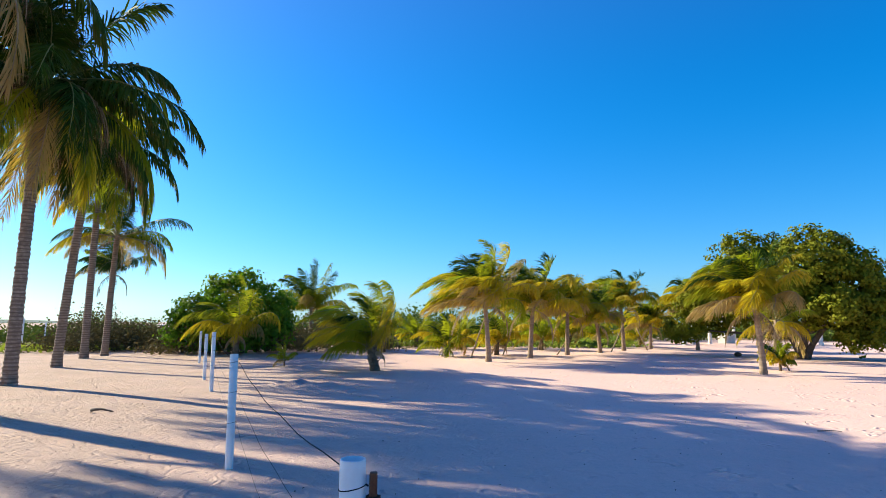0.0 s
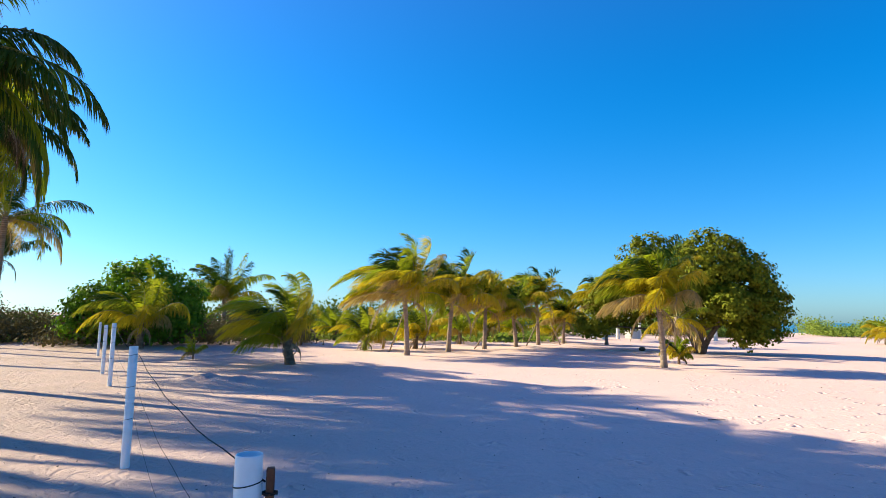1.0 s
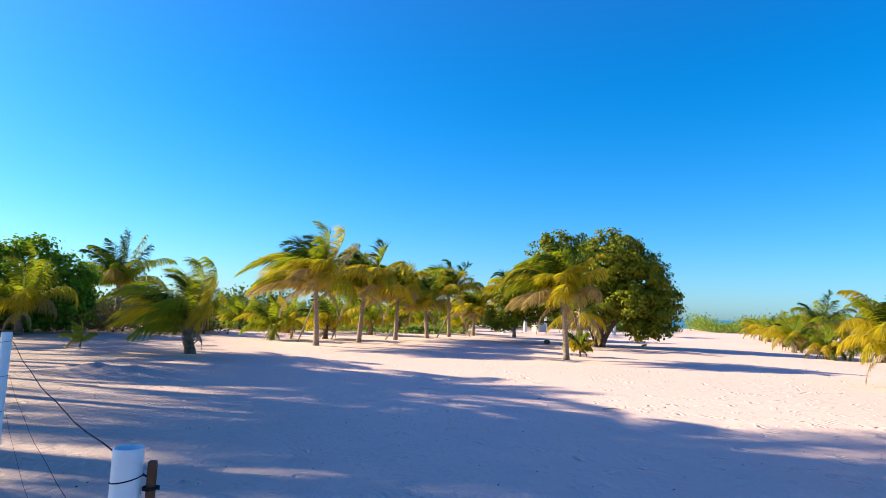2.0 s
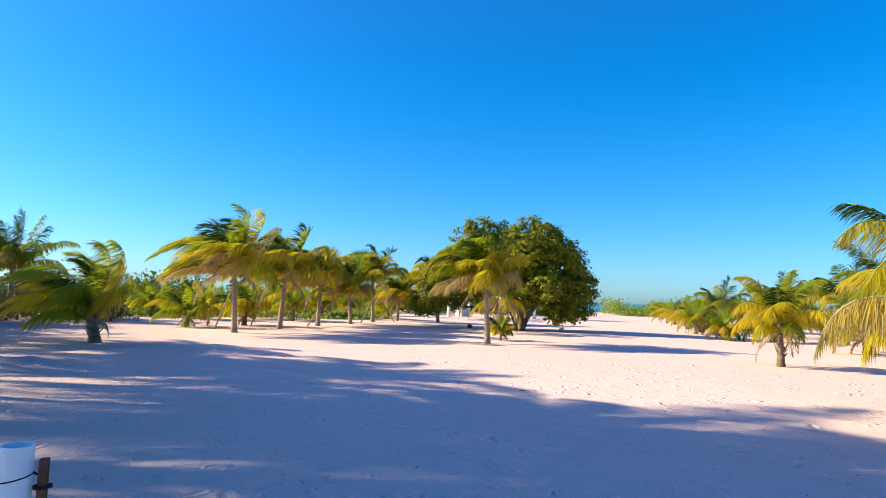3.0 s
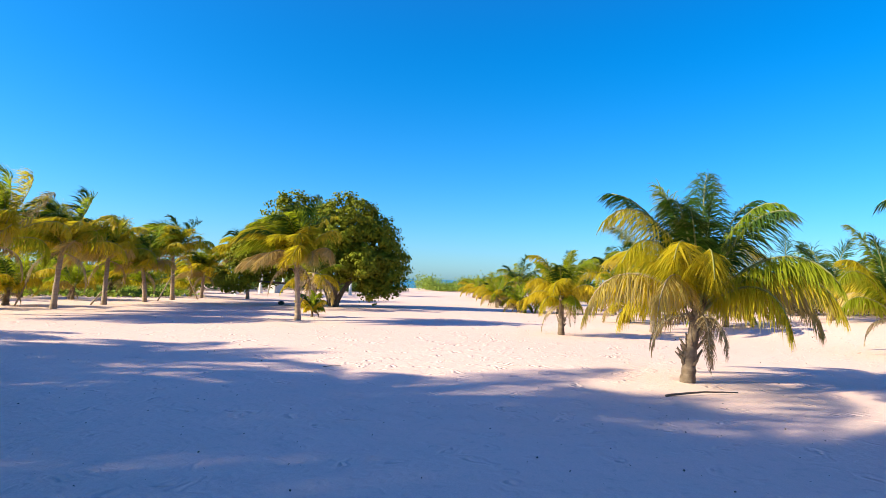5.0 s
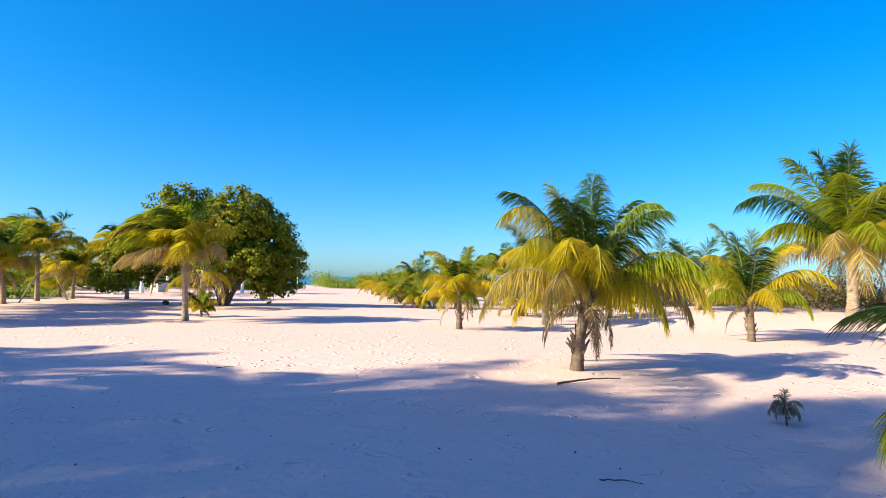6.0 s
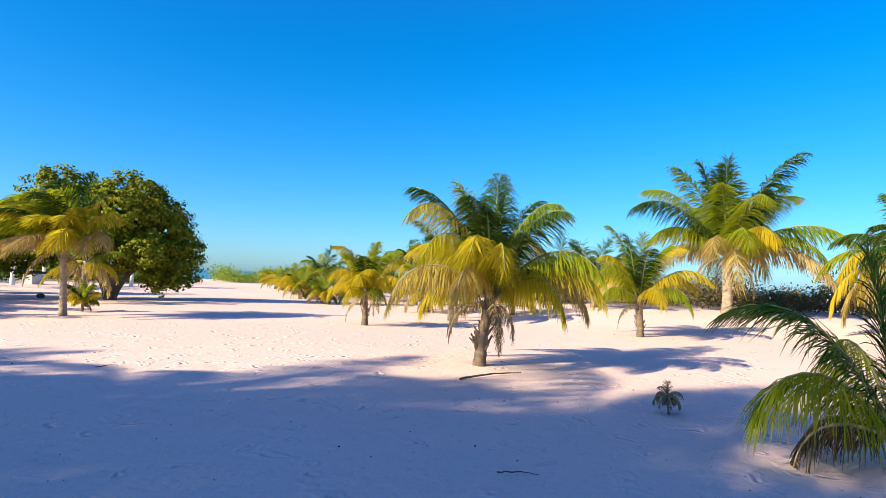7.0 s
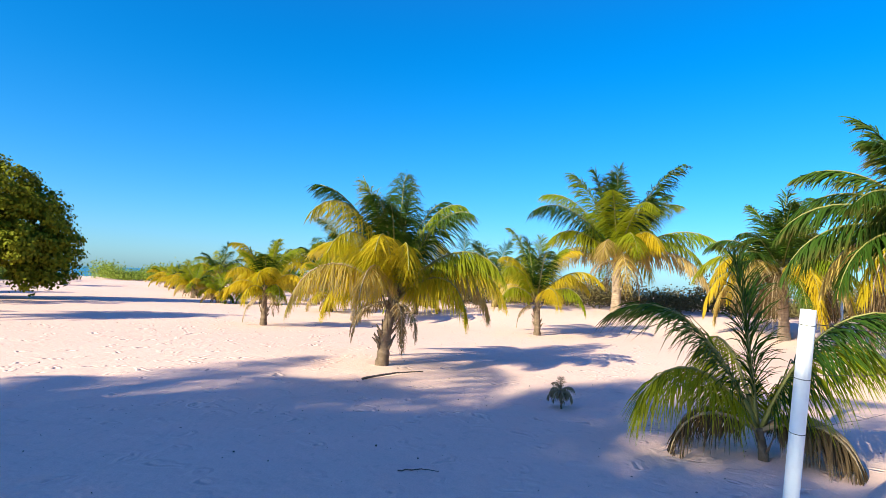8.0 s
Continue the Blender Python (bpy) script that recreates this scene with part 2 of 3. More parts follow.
def tube_data(points, radii, sides=8, squash=1.0, start=0):
    """Vertices and faces of a tube along points, closed at both ends."""
    pts = np.asarray(points, float)
    radii = np.broadcast_to(np.asarray(radii, float), (len(pts),))
    tang = np.gradient(pts, axis=0)
    tang /= np.linalg.norm(tang, axis=1, keepdims=True) + 1e-9
    ref = np.array((1.0, 0.0, 0.0)) if abs(tang[0][0]) < 0.8 else np.array((0.0, 1.0, 0.0))
    verts, faces = [], []
    for p, t, r in zip(pts, tang, radii):
        a = np.cross(t, ref)
        a /= np.linalg.norm(a) + 1e-9
        b = np.cross(t, a)
        for k in range(sides):
            w = 2 * pi * k / sides
            verts.append(p + r * (cos(w) * a + squash * sin(w) * b))
    n = len(pts)
    for i in range(n - 1):
        for k in range(sides):
            q = (k + 1) % sides
            faces.append((start + i * sides + k, start + i * sides + q, start + (i + 1) * sides + q, start + (i + 1) * sides + k))
    faces.append(tuple(start + k for k in range(sides - 1, -1, -1)))
    faces.append(tuple(start + (n - 1) * sides + k for k in range(sides)))
    return verts, faces


def tube(name, points, radii, material, sides=8, squash=1.0):
    v, f = tube_data(points, radii, sides, squash)
    return solid(name, v, f, material)


def joined(pieces):
    """Joins (verts, faces) pieces into one."""
    verts, faces = [], []
    for v, f in pieces:
        o = len(verts)
        verts += list(v)
        faces += [tuple(i + o for i in q) for q in f]
    return verts, faces


# ---------------------------------------------------------------- ground and sea
def smooth_step(a, b, x):
    t = np.clip((np.asarray(x, float) - a) / (b - a), 0, 1)
    return t * t * (3 - 2 * t)


def ground_z(x, y):
    """Height of the sand: level near the camera, a low dune to the east, falling to the sea in the north-east."""
    x, y = np.asarray(x, float), np.asarray(y, float)
    d, az = np.hypot(x, y), np.degrees(np.arctan2(x, y))
    dune = 0.55 * smooth_step(21, 30, d) * smooth_step(68, 82, az) * (1 - smooth_step(118, 150, az)) * (1 - smooth_step(60, 90, d))
    heap = 0.2 * np.exp(-((x + 2.6) ** 2 / 1.6 + (y - 15.3) ** 2 / 0.5)) * (1 + 0.5 * np.sin(x * 9) * np.cos(y * 11))
    shore = -3.4 * smooth_step(108, 135, x * 0.69 + y * 0.72)
    wave = 0.05 * np.sin(x * 0.31 + 1.0) * np.cos(y * 0.27) * smooth_step(4, 14, d) * (1 - smooth_step(60, 100, d))
    return dune + heap + shore + wave


def build_ground():
    n = 380
    u = np.linspace(-1, 1, n)
    ax = 0.8 * np.sinh(u * 8.9)
    gx, gy = np.meshgrid(ax + 3.0, ax + 6.0)
    gz = ground_z(gx, gy)
    rng = np.random.default_rng(5)
    # shallow footprints and hummocks near the walk
    near = (np.hypot(gx, gy) < 40)
    for _ in range(900):
        a, d = rng.uniform(-1.1, 2.3), rng.uniform(1.5, 24)
        cx, cy, r, h = d * sin(a), d * cos(a), rng.uniform(0.09, 0.2), rng.uniform(-0.034, 0.016)
        box = near & (np.abs(gx - cx) < 4 * r) & (np.abs(gy - cy) < 4 * r)
        gz[box] += h * np.exp(-((gx[box] - cx) ** 2 + (gy[box] - cy) ** 2) / (r * r))
    verts = np.stack([gx.ravel(), gy.ravel(), gz.ravel()], 1)
    i = np.arange(n * n).reshape(n, n)
    faces = np.stack([i[:-1, :-1].ravel(), i[:-1, 1:].ravel(), i[1:, 1:].ravel(), i[1:, :-1].ravel()], 1)
    me = solid("ground", verts, faces, SAND)
    return tagged(new("ground", me), "pale coral sand with footprints and long palm shadows", "sand", kind="structure")


build_ground()


def build_sea():
    n = np.array((0.69, 0.72))
    s = np.array((0.72, -0.69))
    verts, faces = [], []
    dist = [112, 140, 200, 400, 900, 2000, 4600]
    for d in dist:
        for w in (-1.0, -0.5, 0, 0.5, 1.0):
            q = n * d + s * w * (300 + d)
            verts.append((q[0], q[1], -1.7))
    for i in range(len(dist) - 1):
        for k in range(4):
            faces.append((i * 5 + k, i * 5 + k + 1, i * 5 + k + 6, i * 5 + k + 5))
    return tagged(new("water", solid("water", verts, faces, WATER)), "calm blue-green sea out to the horizon", "sea", kind="structure")


build_sea()


def build_hill():
    rng = np.random.default_rng(3)
    verts, faces = [], []
    n = 40
    for i in range(n):
        a = radians(-95 + i * 1.7)
        h = (13 + 9 * sin(i * 0.35) + rng.uniform(-2, 2)) * min(1, i / 5, (n - 1 - i) / 8)
        for d, z in ((1500, -6), (1560, h), (1800, -6)):
            verts.append((d * sin(a), d * cos(a), z))
    for i in range(n - 1):
        for k in range(2):
            faces.append((i * 3 + k, i * 3 + 3 + k, i * 3 + 4 + k, i * 3 + 1 + k))
    return tagged(new("backdrop", solid("backdrop", verts, faces, HILL)), "low hazy wooded ridge on the horizon", "hill", kind="structure")


build_hill()

# ---------------------------------------------------------------- palms
WIND = np.array((-0.93, -0.30, 0.0))


def unit(v):
    return v / (np.linalg.norm(v, axis=1, keepdims=True) + 1e-9)


def frond_mesh(az, el, length, droop, wind, rng, leaflets=40, lmax=0.75, width=0.045, mats=(GREEN, STALK), hang=0.6, start=0.14, stem=0.028, ragged=0.0, sweep=0.0, split=False):
    """One pinnate frond from the origin: an arched stalk and two rows of leaflets; split: the two as meshes of their own."""
    n = 11
    pts = [np.zeros(3)]
    d = np.array((cos(el) * cos(az), cos(el) * sin(az), sin(el)))
    side0 = np.array((-sin(az), cos(az), 0.0))
    step = length / n
    for i in range(n):
        s = (i + 1) / n
        d = d + np.array((0, 0, -1.0)) * droop * (0.02 + 0.46 * s ** 1.5) + WIND * wind * (0.04 + 0.30 * s)
        d /= np.linalg.norm(d)
        pts.append(pts[-1] + d * step)
    pts = np.array(pts)
    sv = np.linspace(0, 1, n + 1)
    rad = stem * (1 - 0.85 * sv) + 0.003
    v, f = tube_data(pts, rad, 4, 0.6)
    stalk = solid("stalk", v, f, mats[1]) if split else None
    if split:
        v, f = np.zeros((0, 3)), []
    verts, faces = [np.array(v).reshape(-1, 3)], list(f)
    mat_idx = [1] * len(f)
    uvs = [np.zeros((len(v), 2))]
    off = len(v)
    tang = np.gradient(pts, axis=0)
    s = np.linspace(start, 1.0, leaflets) + rng.uniform(-0.006, 0.006, leaflets)
    s = np.clip(s, start, 0.999)
    for sign in (1, -1):
        keep = rng.random(leaflets) > ragged
        q = s[keep]
        m = len(q)
        b = np.stack([np.interp(q, sv, pts[:, k]) for k in range(3)], 1)
        t = np.stack([np.interp(q, sv, tang[:, k]) for k in range(3)], 1)
        t /= np.linalg.norm(t, axis=1, keepdims=True)
        side = side0 - t * (t @ side0)[:, None]
        side /= np.linalg.norm(side, axis=1, keepdims=True) + 1e-9
        nor = np.cross(side, t)
        nor *= np.sign(nor[:, 2:3] + 1e-6)
        beta = np.radians(14 + 34 * sweep + (52 - 24 * sweep) * q ** 1.6 + rng.normal(0, 11, m))[:, None]
        dirn = side * sign * np.cos(beta) + t * np.sin(beta) + nor * rng.uniform(-0.05, 0.35, (m, 1))
        dirn /= np.linalg.norm(dirn, axis=1, keepdims=True)
        ll = lmax * (np.sin(np.clip((q - start) / (1 - start), 0, 1) ** 0.75 * pi * 0.73 + 0.42) ** 0.9) * rng.uniform(0.75, 1.1, m)
        ll = np.maximum(ll, lmax * 0.22)[:, None]
        pull = np.array((0, 0, -1.0)) * hang * rng.uniform(0.75, 1.25, (m, 1)) + WIND * wind * 0.8
        wv = (t * 0.8 + nor * rng.uniform(-0.7, 0.7, (m, 1)))
        wv /= np.linalg.norm(wv, axis=1, keepdims=True)
        rows = []
        c, last = b, 0.0
        for u, w in ((0.0, 0.55), (0.35, 1.0), (0.7, 0.7)):
            c = c + ll * (u - last) * unit(dirn + pull * u * 1.7)
            last = u
            rows += [c - wv * width * w * 0.5, c + wv * width * w * 0.5]
        rows.append(c + ll * 0.3 * unit(dirn + pull * 1.7))
        block = np.stack(rows, 1).reshape(-1, 3)
        verts.append(block)
        uvs.append(np.tile(np.array([(0, 0), (0, 1), (0.35, 0), (0.35, 1), (0.7, 0), (0.7, 1), (1, 0.5)], float), (m, 1)))
        o = off + 7 * np.arange(m)
        for k in o.tolist():
            faces += [(k, k + 1, k + 3, k + 2), (k + 2, k + 3, k + 5, k + 4), (k + 4, k + 5, k + 6)]
        mat_idx += [0] * (3 * m)
        off += 7 * m
    leaf = solid("frond", np.concatenate(verts), faces, mats[0] if split else list(mats), uv=np.concatenate(uvs), mats=mat_idx)
    return (leaf, stalk) if split else leaf


def trunk_mesh(h, r0, r1, lean, bend, rng, rough=0.05, stubs=0, sides=12, mat=PALMBARK, step=0.13):
    """A ringed, slightly curved palm trunk with old leaf bases; returns the mesh and the top."""
    k = max(6, int(h / step))
    pts, rad = [], []
    for i in range(k * 2 + 1):
        s = i / (k * 2)
        c = np.array((lean[0] * s ** bend, lean[1] * s ** bend, -0.12 + (h + 0.12) * s))
        flare = 0.45 * math.exp(-s * h / 0.28)
        r = (r0 + (r1 - r0) * s) * (1 + flare) * (1 + (rough if i % 2 else -rough)) * rng.uniform(0.97, 1.03)
        pts.append(c)
        rad.append(r)
    v, f = tube_data(pts, rad, sides)
    pieces = [([p + rng.normal(0, r0 * 0.035, 3) for p in v], f)]
    for j in range(stubs):
        s = rng.uniform(0.25, 1.0)
        a = j * 2.4 + rng.uniform(-0.3, 0.3)
        c = np.array((lean[0] * s ** bend, lean[1] * s ** bend, h * s))
        out = np.array((cos(a), sin(a), 0.0))
        r = r0 + (r1 - r0) * s
        ln = rng.uniform(0.10, 0.30)
        tip = c + out * (r + ln * 0.55) + np.array((0, 0, ln * rng.uniform(0.3, 1.1)))
        pieces.append(tube_data([c + out * r * 0.6 - np.array((0, 0, 0.6 * r)), c + out * (r + 0.02), tip], [0.45 * r, 0.34 * r, 0.1 * r], 5, 0.5))
    vv, ff = joined(pieces)
    return solid("trunk", vv, ff, mat), np.array(pts[-1])


def palm(x, y, trunk_h, length, label, seed, lean=(0, 0), r=0.13, fronds=20, dry=3, yellow=0.4, wind=0.35, lod=1.0,
         stubs=8, lowest=0.65, droop=0.55, z=None, group="coconut palms on the sand", dark=0.0, bend=1.5, spear=2, lmax=None, broad=1.0, trim=0.25, dry_len=None, name="coconut_palm", mat=PALMBARK, hang=0.85, highest=1.42, straw=0.88, aims=None, dry_aims=None, arch=(0.38, 1.3)):
    """A coconut palm: trunk, spiral of fronds from upright to hanging, and dead ones below."""
    rng = np.random.default_rng(seed)
    gz = float(ground_z(x, y)) if z is None else z
    tree = thing(name, pose(x, y, gz - 0.02), label, "palm tree", group)
    if trunk_h < 1.6:
        mat = FIBRE
    elif trunk_h < 5 and mat is PALMBARK:
        mat = SMOOTHBARK
    me, head = trunk_mesh(trunk_h, r, r * 0.78, lean, bend, rng, stubs=stubs, sides=max(7, int(12 * lod)), mat=mat)
    part("trunk", me, mat, tree)
    lmax = lmax or 0.24 * length + 0.14
    count = max(36, int(108 * lod))
    total = len(aims) if aims else fronds + spear
    near = 0.98 < lod
    for i in range(total):
        age = i / max(1, total - 1)             # 0 youngest, 1 oldest
        az = i * 2.39996 + rng.uniform(-0.5, 0.5)
        el = highest + (lowest - highest) * age ** 0.7 + rng.uniform(-0.2, 0.16)
        ln = length * (0.92 + 0.12 * min(1, age * 2.2) - trim * max(0, age - 0.55)) * rng.uniform(0.78, 1.1)
        if age < 0.08:
            ln *= 0.88                          # fronds still unfolding
        bow = droop * (arch[0] + arch[1] * age)
        if aims:
            az, el, ln, bow = radians(aims[i][0]), aims[i][1], length * aims[i][2], aims[i][3]
        mats = (GREEN, STALK)
        # above 0.55, dark puts a crown's shade into the leaf colour of all ages
        if rng.random() < (dark + 0.3 if age < 0.3 else dark if dark > 0.55 else 0.2 * dark):
            mats = (DARKGREEN, STALK)
        if age > 1 - yellow and rng.random() < 0.75:
            mats = (YELLOW, STALK) if age < straw and straw > 0 or rng.random() < 0.35 else (STRAW, DRYSTALK)
        if straw <= 0:
            mats = (DRY, DRYSTALK)
        me = frond_mesh(az, el, ln, bow, wind * (0.6 + 0.6 * age), rng, count, lmax * (0.88 + 0.17 * min(1, age * 3)),
                        broad * (0.021 + 0.007 * length / 3) / lod ** 0.6, mats, hang * (0.5 + 1.5 * age), stem=0.014 + 0.007 * length, sweep=max(0.0, 1 - age * 2.2), split=near)
        ob = part("frond", me[0] if near else me, mats, tree)
        if near:
            part("stalk", me[1], mats[1], ob)
        ob.location = (head[0] + 0.5 * r * cos(az), head[1] + 0.5 * r * sin(az), head[2] + 0.04 - 0.22 * age * min(1.0, trunk_h))
    for i in range(dry):
        az = radians(dry_aims[i % len(dry_aims)]) if dry_aims else i * 2.1 + rng.uniform(-0.5, 0.5)
        dl = dry_len or min(length * rng.uniform(0.55, 0.8), trunk_h * rng.uniform(0.55, 0.75) + 0.3)
        me = frond_mesh(az, 0.55 if dry_aims else rng.uniform(-0.35, 0.35), dl, 1.5, wind * 0.4, rng, int(count * 0.6), (0.34 if dry_aims else 0.2) * dl + 0.06,
                        min(0.022, 0.05 * dl) / lod ** 0.6, (HUSK if dark > 0.45 and rng.random() < 0.4 + 0.6 * dark else DRY if dry_aims or rng.random() < 0.35 + dark else PALEDRY, DRYSTALK), 1.5, stem=0.016 + 0.005 * length, ragged=0.2)
        ob = part("dry_frond", me, None, tree, "dry brown frond hanging against the trunk")
        ob.location = (head[0], head[1], head[2] - (0.1 if dry_aims else 0.3) * min(1.0, trunk_h))
    return tree


# tall palms whose crowns shade the sand
TALL = "tall slender coconut palm with ringed grey trunk and dark drooping crown"
for x, y, h, ln, lean, seed, n, dead in ((-10.43, 16.31, 8.5, 4.5, (0.1, 0.1), 11, 44, 22), (-12.93, 22.76, 8.9, 3.9, (0.55, 0.3), 12, 40, 20), (-14.63, 27.83, 8.6, 3.0, (0.1, 0.0), 13, 12, 3)):
    palm(x, y, h, ln, TALL, seed, lean, 0.17, n, dead, 0.12, 0.22, 0.95, 0, -0.5, 0.75, group="tall palms beside the fence", dark=0.8, bend=1.2, broad=1.8, dry_len=2.8)
# unseen palms added to the grove, inferred from the shade and placed to cast it
for x, y, h, ln, lean, seed, n in ((-12.9, 11.0, 9.3, 4.6, (0.0, -0.2), 15, 40), (-14.3, 15.2, 11.3, 4.6, (0.1, 0.1), 18, 26), (-10.5, 12.6, 10.8, 4.8, (0.2, 0.1), 20, 12)):
    palm(x, y, h, ln, TALL, seed, lean, 0.16, n, n // 8, 0.10, 0.22, 0.9, 0, -0.4, 0.75, group="tall palms beside the fence", dark=0.9, bend=1.2, broad=1.8)
palm(-14.9, 30.2, 6.1, 3.3, TALL, 14, (0.2, 0.0), 0.16, 20, 3, 0.3, 0.3, 0.9, 0, 0.05, 0.55, group="tall palms beside the fence", dark=0.6, bend=1.2)
palm(-17.8, 36.3, 4.9, 2.6, "half-grown coconut palm in front of dark scrub", 17, (0.1, 0), 0.15, 18, 3, 0.2, 0.4, 0.7, 4, dark=0.7)

# palms along the far side of the sand, bent by the wind
WINDY = "wind-bent coconut palm with yellowing lower fronds on open sand"
for x, y, h, ln, lean, seed, w in ((3.60, 24.9, 2.65, 3.2, (-0.15, 0.1), 21, 1.1), (6.05, 27.9, 2.65, 3.1, (0.2, 0.0), 22, 1.0), (8.60, 30.5, 2.4, 2.7, (0.1, 0.1), 23, 0.6),
                                   (13.2, 34.5, 2.8, 2.8, (-0.1, 0.0), 24, 1.0), (11.0, 32.3, 1.95, 2.4, (-0.2, 0.0), 25, 0.5), (16.1, 37.4, 1.7, 2.2, (0.1, 0.0), 26, 0.5),
                                   (19.0, 36.8, 3.0, 2.7, (-0.2, 0.0), 27, 0.6)):
    palm(x, y, h, ln, WINDY, seed, lean, 0.115, 34, 2, 0.72, w * 0.6 + 0.15, 0.8, 3, 0.42, 1.0, dark=0.3, trim=0.35, straw=0.8, broad=1.25, highest=1.48, hang=0.55, arch=(0.85, -0.2))
palm(12.3, 19.4, 2.5, 2.65, "wind-bent coconut palm with straw-coloured lower fronds beside a sea grape", 31, (-0.15, 0.05), 0.115, 30, 3, 0.68, 0.6, 0.9, 8, 0.45, 0.95, dark=0.4, trim=0.3, straw=0.65, broad=1.3, highest=1.45, hang=0.6, arch=(0.85, -0.1))
palm(16.5, 25.0, 1.9, 2.0, "ragged coconut palm with dead hanging fronds in a sea grape's shade", 32, (0.1, 0), 0.15, 10, 8, 0.5, 0.3, 0.75, 6, -0.2)
palm(13.9, 20.9, 0.35, 0.9, "small yellow-green palm seedling at the foot of a palm", 33, (0, 0), 0.05, 7, 1, 0.6, 0.2, 0.7, 0)
palm(-1.0, 20.5, 0.9, 2.6, "short wind-bent coconut palm with golden fronds and a rough trunk", 34, (-0.22, 0.0), 0.15, 19, 1, 0.75, 0.65, 1.0, 20, 0.7, 0.7, lmax=0.8, highest=1.4, straw=0.95, hang=0.65, arch=(0.8, 0.3))
palm(-8.4, 29.8, 1.3, 2.9, "young coconut palm in front of a dense green bush", 35, (0, 0), 0.15, 17, 3, 0.6, 0.5, 0.8, 8, 0.6, 0.8, highest=1.3)
palm(-6.3, 39.6, 2.7, 3.1, "coconut palm rising behind low scrub", 36, (0, 0), 0.15, 24, 2, 0.2, 0.25, 0.7, 3, dark=0.5, broad=1.2)
palm(-1.2, 34.0, 1.2, 1.9, "slim young coconut palm by a weedy patch", 37, (0.2, 0), 0.09, 11, 2, 0.4, 0.4, 0.7, 3)
BABY = "low young coconut palm with yellowing fronds"
for x, y, h, ln, seed in ((2.1, 29.5, 0.55, 2.0, 41), (4.9, 31.0, 0.7, 2.0, 42), (8.4, 35.6, 0.7, 1.9, 43), (6.6, 38.5, 0.8, 2.2, 44), (11.6, 40.5, 0.8, 2.4, 45), (3.6, 37.5, 0.6, 2.1, 46),
                          (14.8, 44.0, 0.8, 2.4, 47), (0.8, 40.5, 0.6, 2.2, 48), (19.0, 46.5, 0.8, 2.3, 49), (9.8, 45.0, 0.9, 2.6, 50), (16.6, 40.5, 0.7, 1.9, 51)):
    palm(x, y, h, ln, BABY, seed, (0.05, 0.05), 0.13, 15, 3, 0.55, 0.5, 0.6, 3, 0.6, 0.6)

# palms on the sunny sand to the east
palm(16.9, 10.55, 1.3, 1.75, "young coconut palm with golden arching fronds on bright sand", 61, (0.05, 0.05), 0.095, 16, 3, 0.65, 0.3, 0.9, 14, 0.75, 0.8, trim=0.45, hang=0.8)
palm(11.13, 4.08, 1.5, 2.65, "broad young coconut palm with golden green fronds and a stubby trunk", 62, (0.10, -0.16), 0.115, 27, 7, 0.64, 0.14, 1.2, 26, 0.74, 0.8, dark=0.4, trim=0.45, hang=1.0, straw=0.72, highest=1.48, broad=0.85)
palm(20.0, 2.05, 1.35, 2.3, "young yellow coconut palm on bright sand", 63, (0.0, 0.05), 0.105, 15, 2, 0.75, 0.2, 1.0, 16, 0.7, 0.8, trim=0.4, hang=0.8)
palm(30.3, -0.6, 2.9, 5.0, "large coconut palm with upright green crown and yellow skirt", 64, (0.1, 0), 0.24, 25, 7, 0.3, 0.06, 1.1, 10, 0.42, 0.55, dark=0.5, hang=0.8, broad=1.7, lmax=1.35, straw=0.8, highest=1.46)
palm(29.8, 5.4, 1.5, 3.0, "coconut palm with blue-green upper fronds behind smaller palms", 65, (0, 0), 0.16, 18, 4, 0.4, 0.4, 0.8, 5, 0.4, 0.75, dark=0.35, highest=1.2)
palm(23.7, -6.3, 2.6, 3.2, "dense coconut palm with dead brown fronds hanging low", 66, (0, 0.1), 0.19, 32, 42, 0.45, 0.12, 0.9, 6, 0.05, 0.8, dark=0.7, broad=1.4, dry_len=2.6, straw=0.5)
palm(15.3, -7.4, 3.3, 3.6, "tall bushy coconut palm with a dark crown and brown skirt", 67, (0, 0), 0.2, 34, 40, 0.12, 0.05, 0.95, 6, 0.0, 0.6, dark=1.0, broad=1.5, dry_len=3.2, highest=1.54, straw=0.5)
palm(7.07, -1.8, 0.34, 1.7, "knee-high young palm with glossy green fronds and dead brown ones", 68, (0.03, 0.05), 0.042, 9, 8, 0.0, 0.08, 1.3, 5, 0.55, 0.75, dark=0.5, lmax=0.82, broad=0.75, dry_len=1.3, hang=0.8,
     aims=((60, 1.45, 1.0, 0.35), (85, 1.12, 1.2, 0.75), (265, 1.2, 1.05, 0.6), (105, 0.95, 1.0, 1.15), (285, 1.15, 0.95, 0.8), (20, 1.1, 0.9, 0.8)), dry_aims=(262, 285, 240, 60, 275, 300, 250, 100))
palm(8.75, 0.38, 0.24, 0.22, "withered palm seedling in the sand", 69, (0, 0.03), 0.012, 5, 7, 1.0, 0.1, 0.4, 0, 0.5, 0.9, lmax=0.11, broad=0.14, dry_len=0.24, spear=0, straw=0.0, dry_aims=(10, 80, 150, 200, 250, 300, 340))
palm(-4.7, 23.4, 0.2, 0.8, "small green palm seedling in the sand", 70, (0, 0), 0.03, 6, 0, 0.3, 0.2, 0.6, 0, lmax=0.25, broad=0.5)
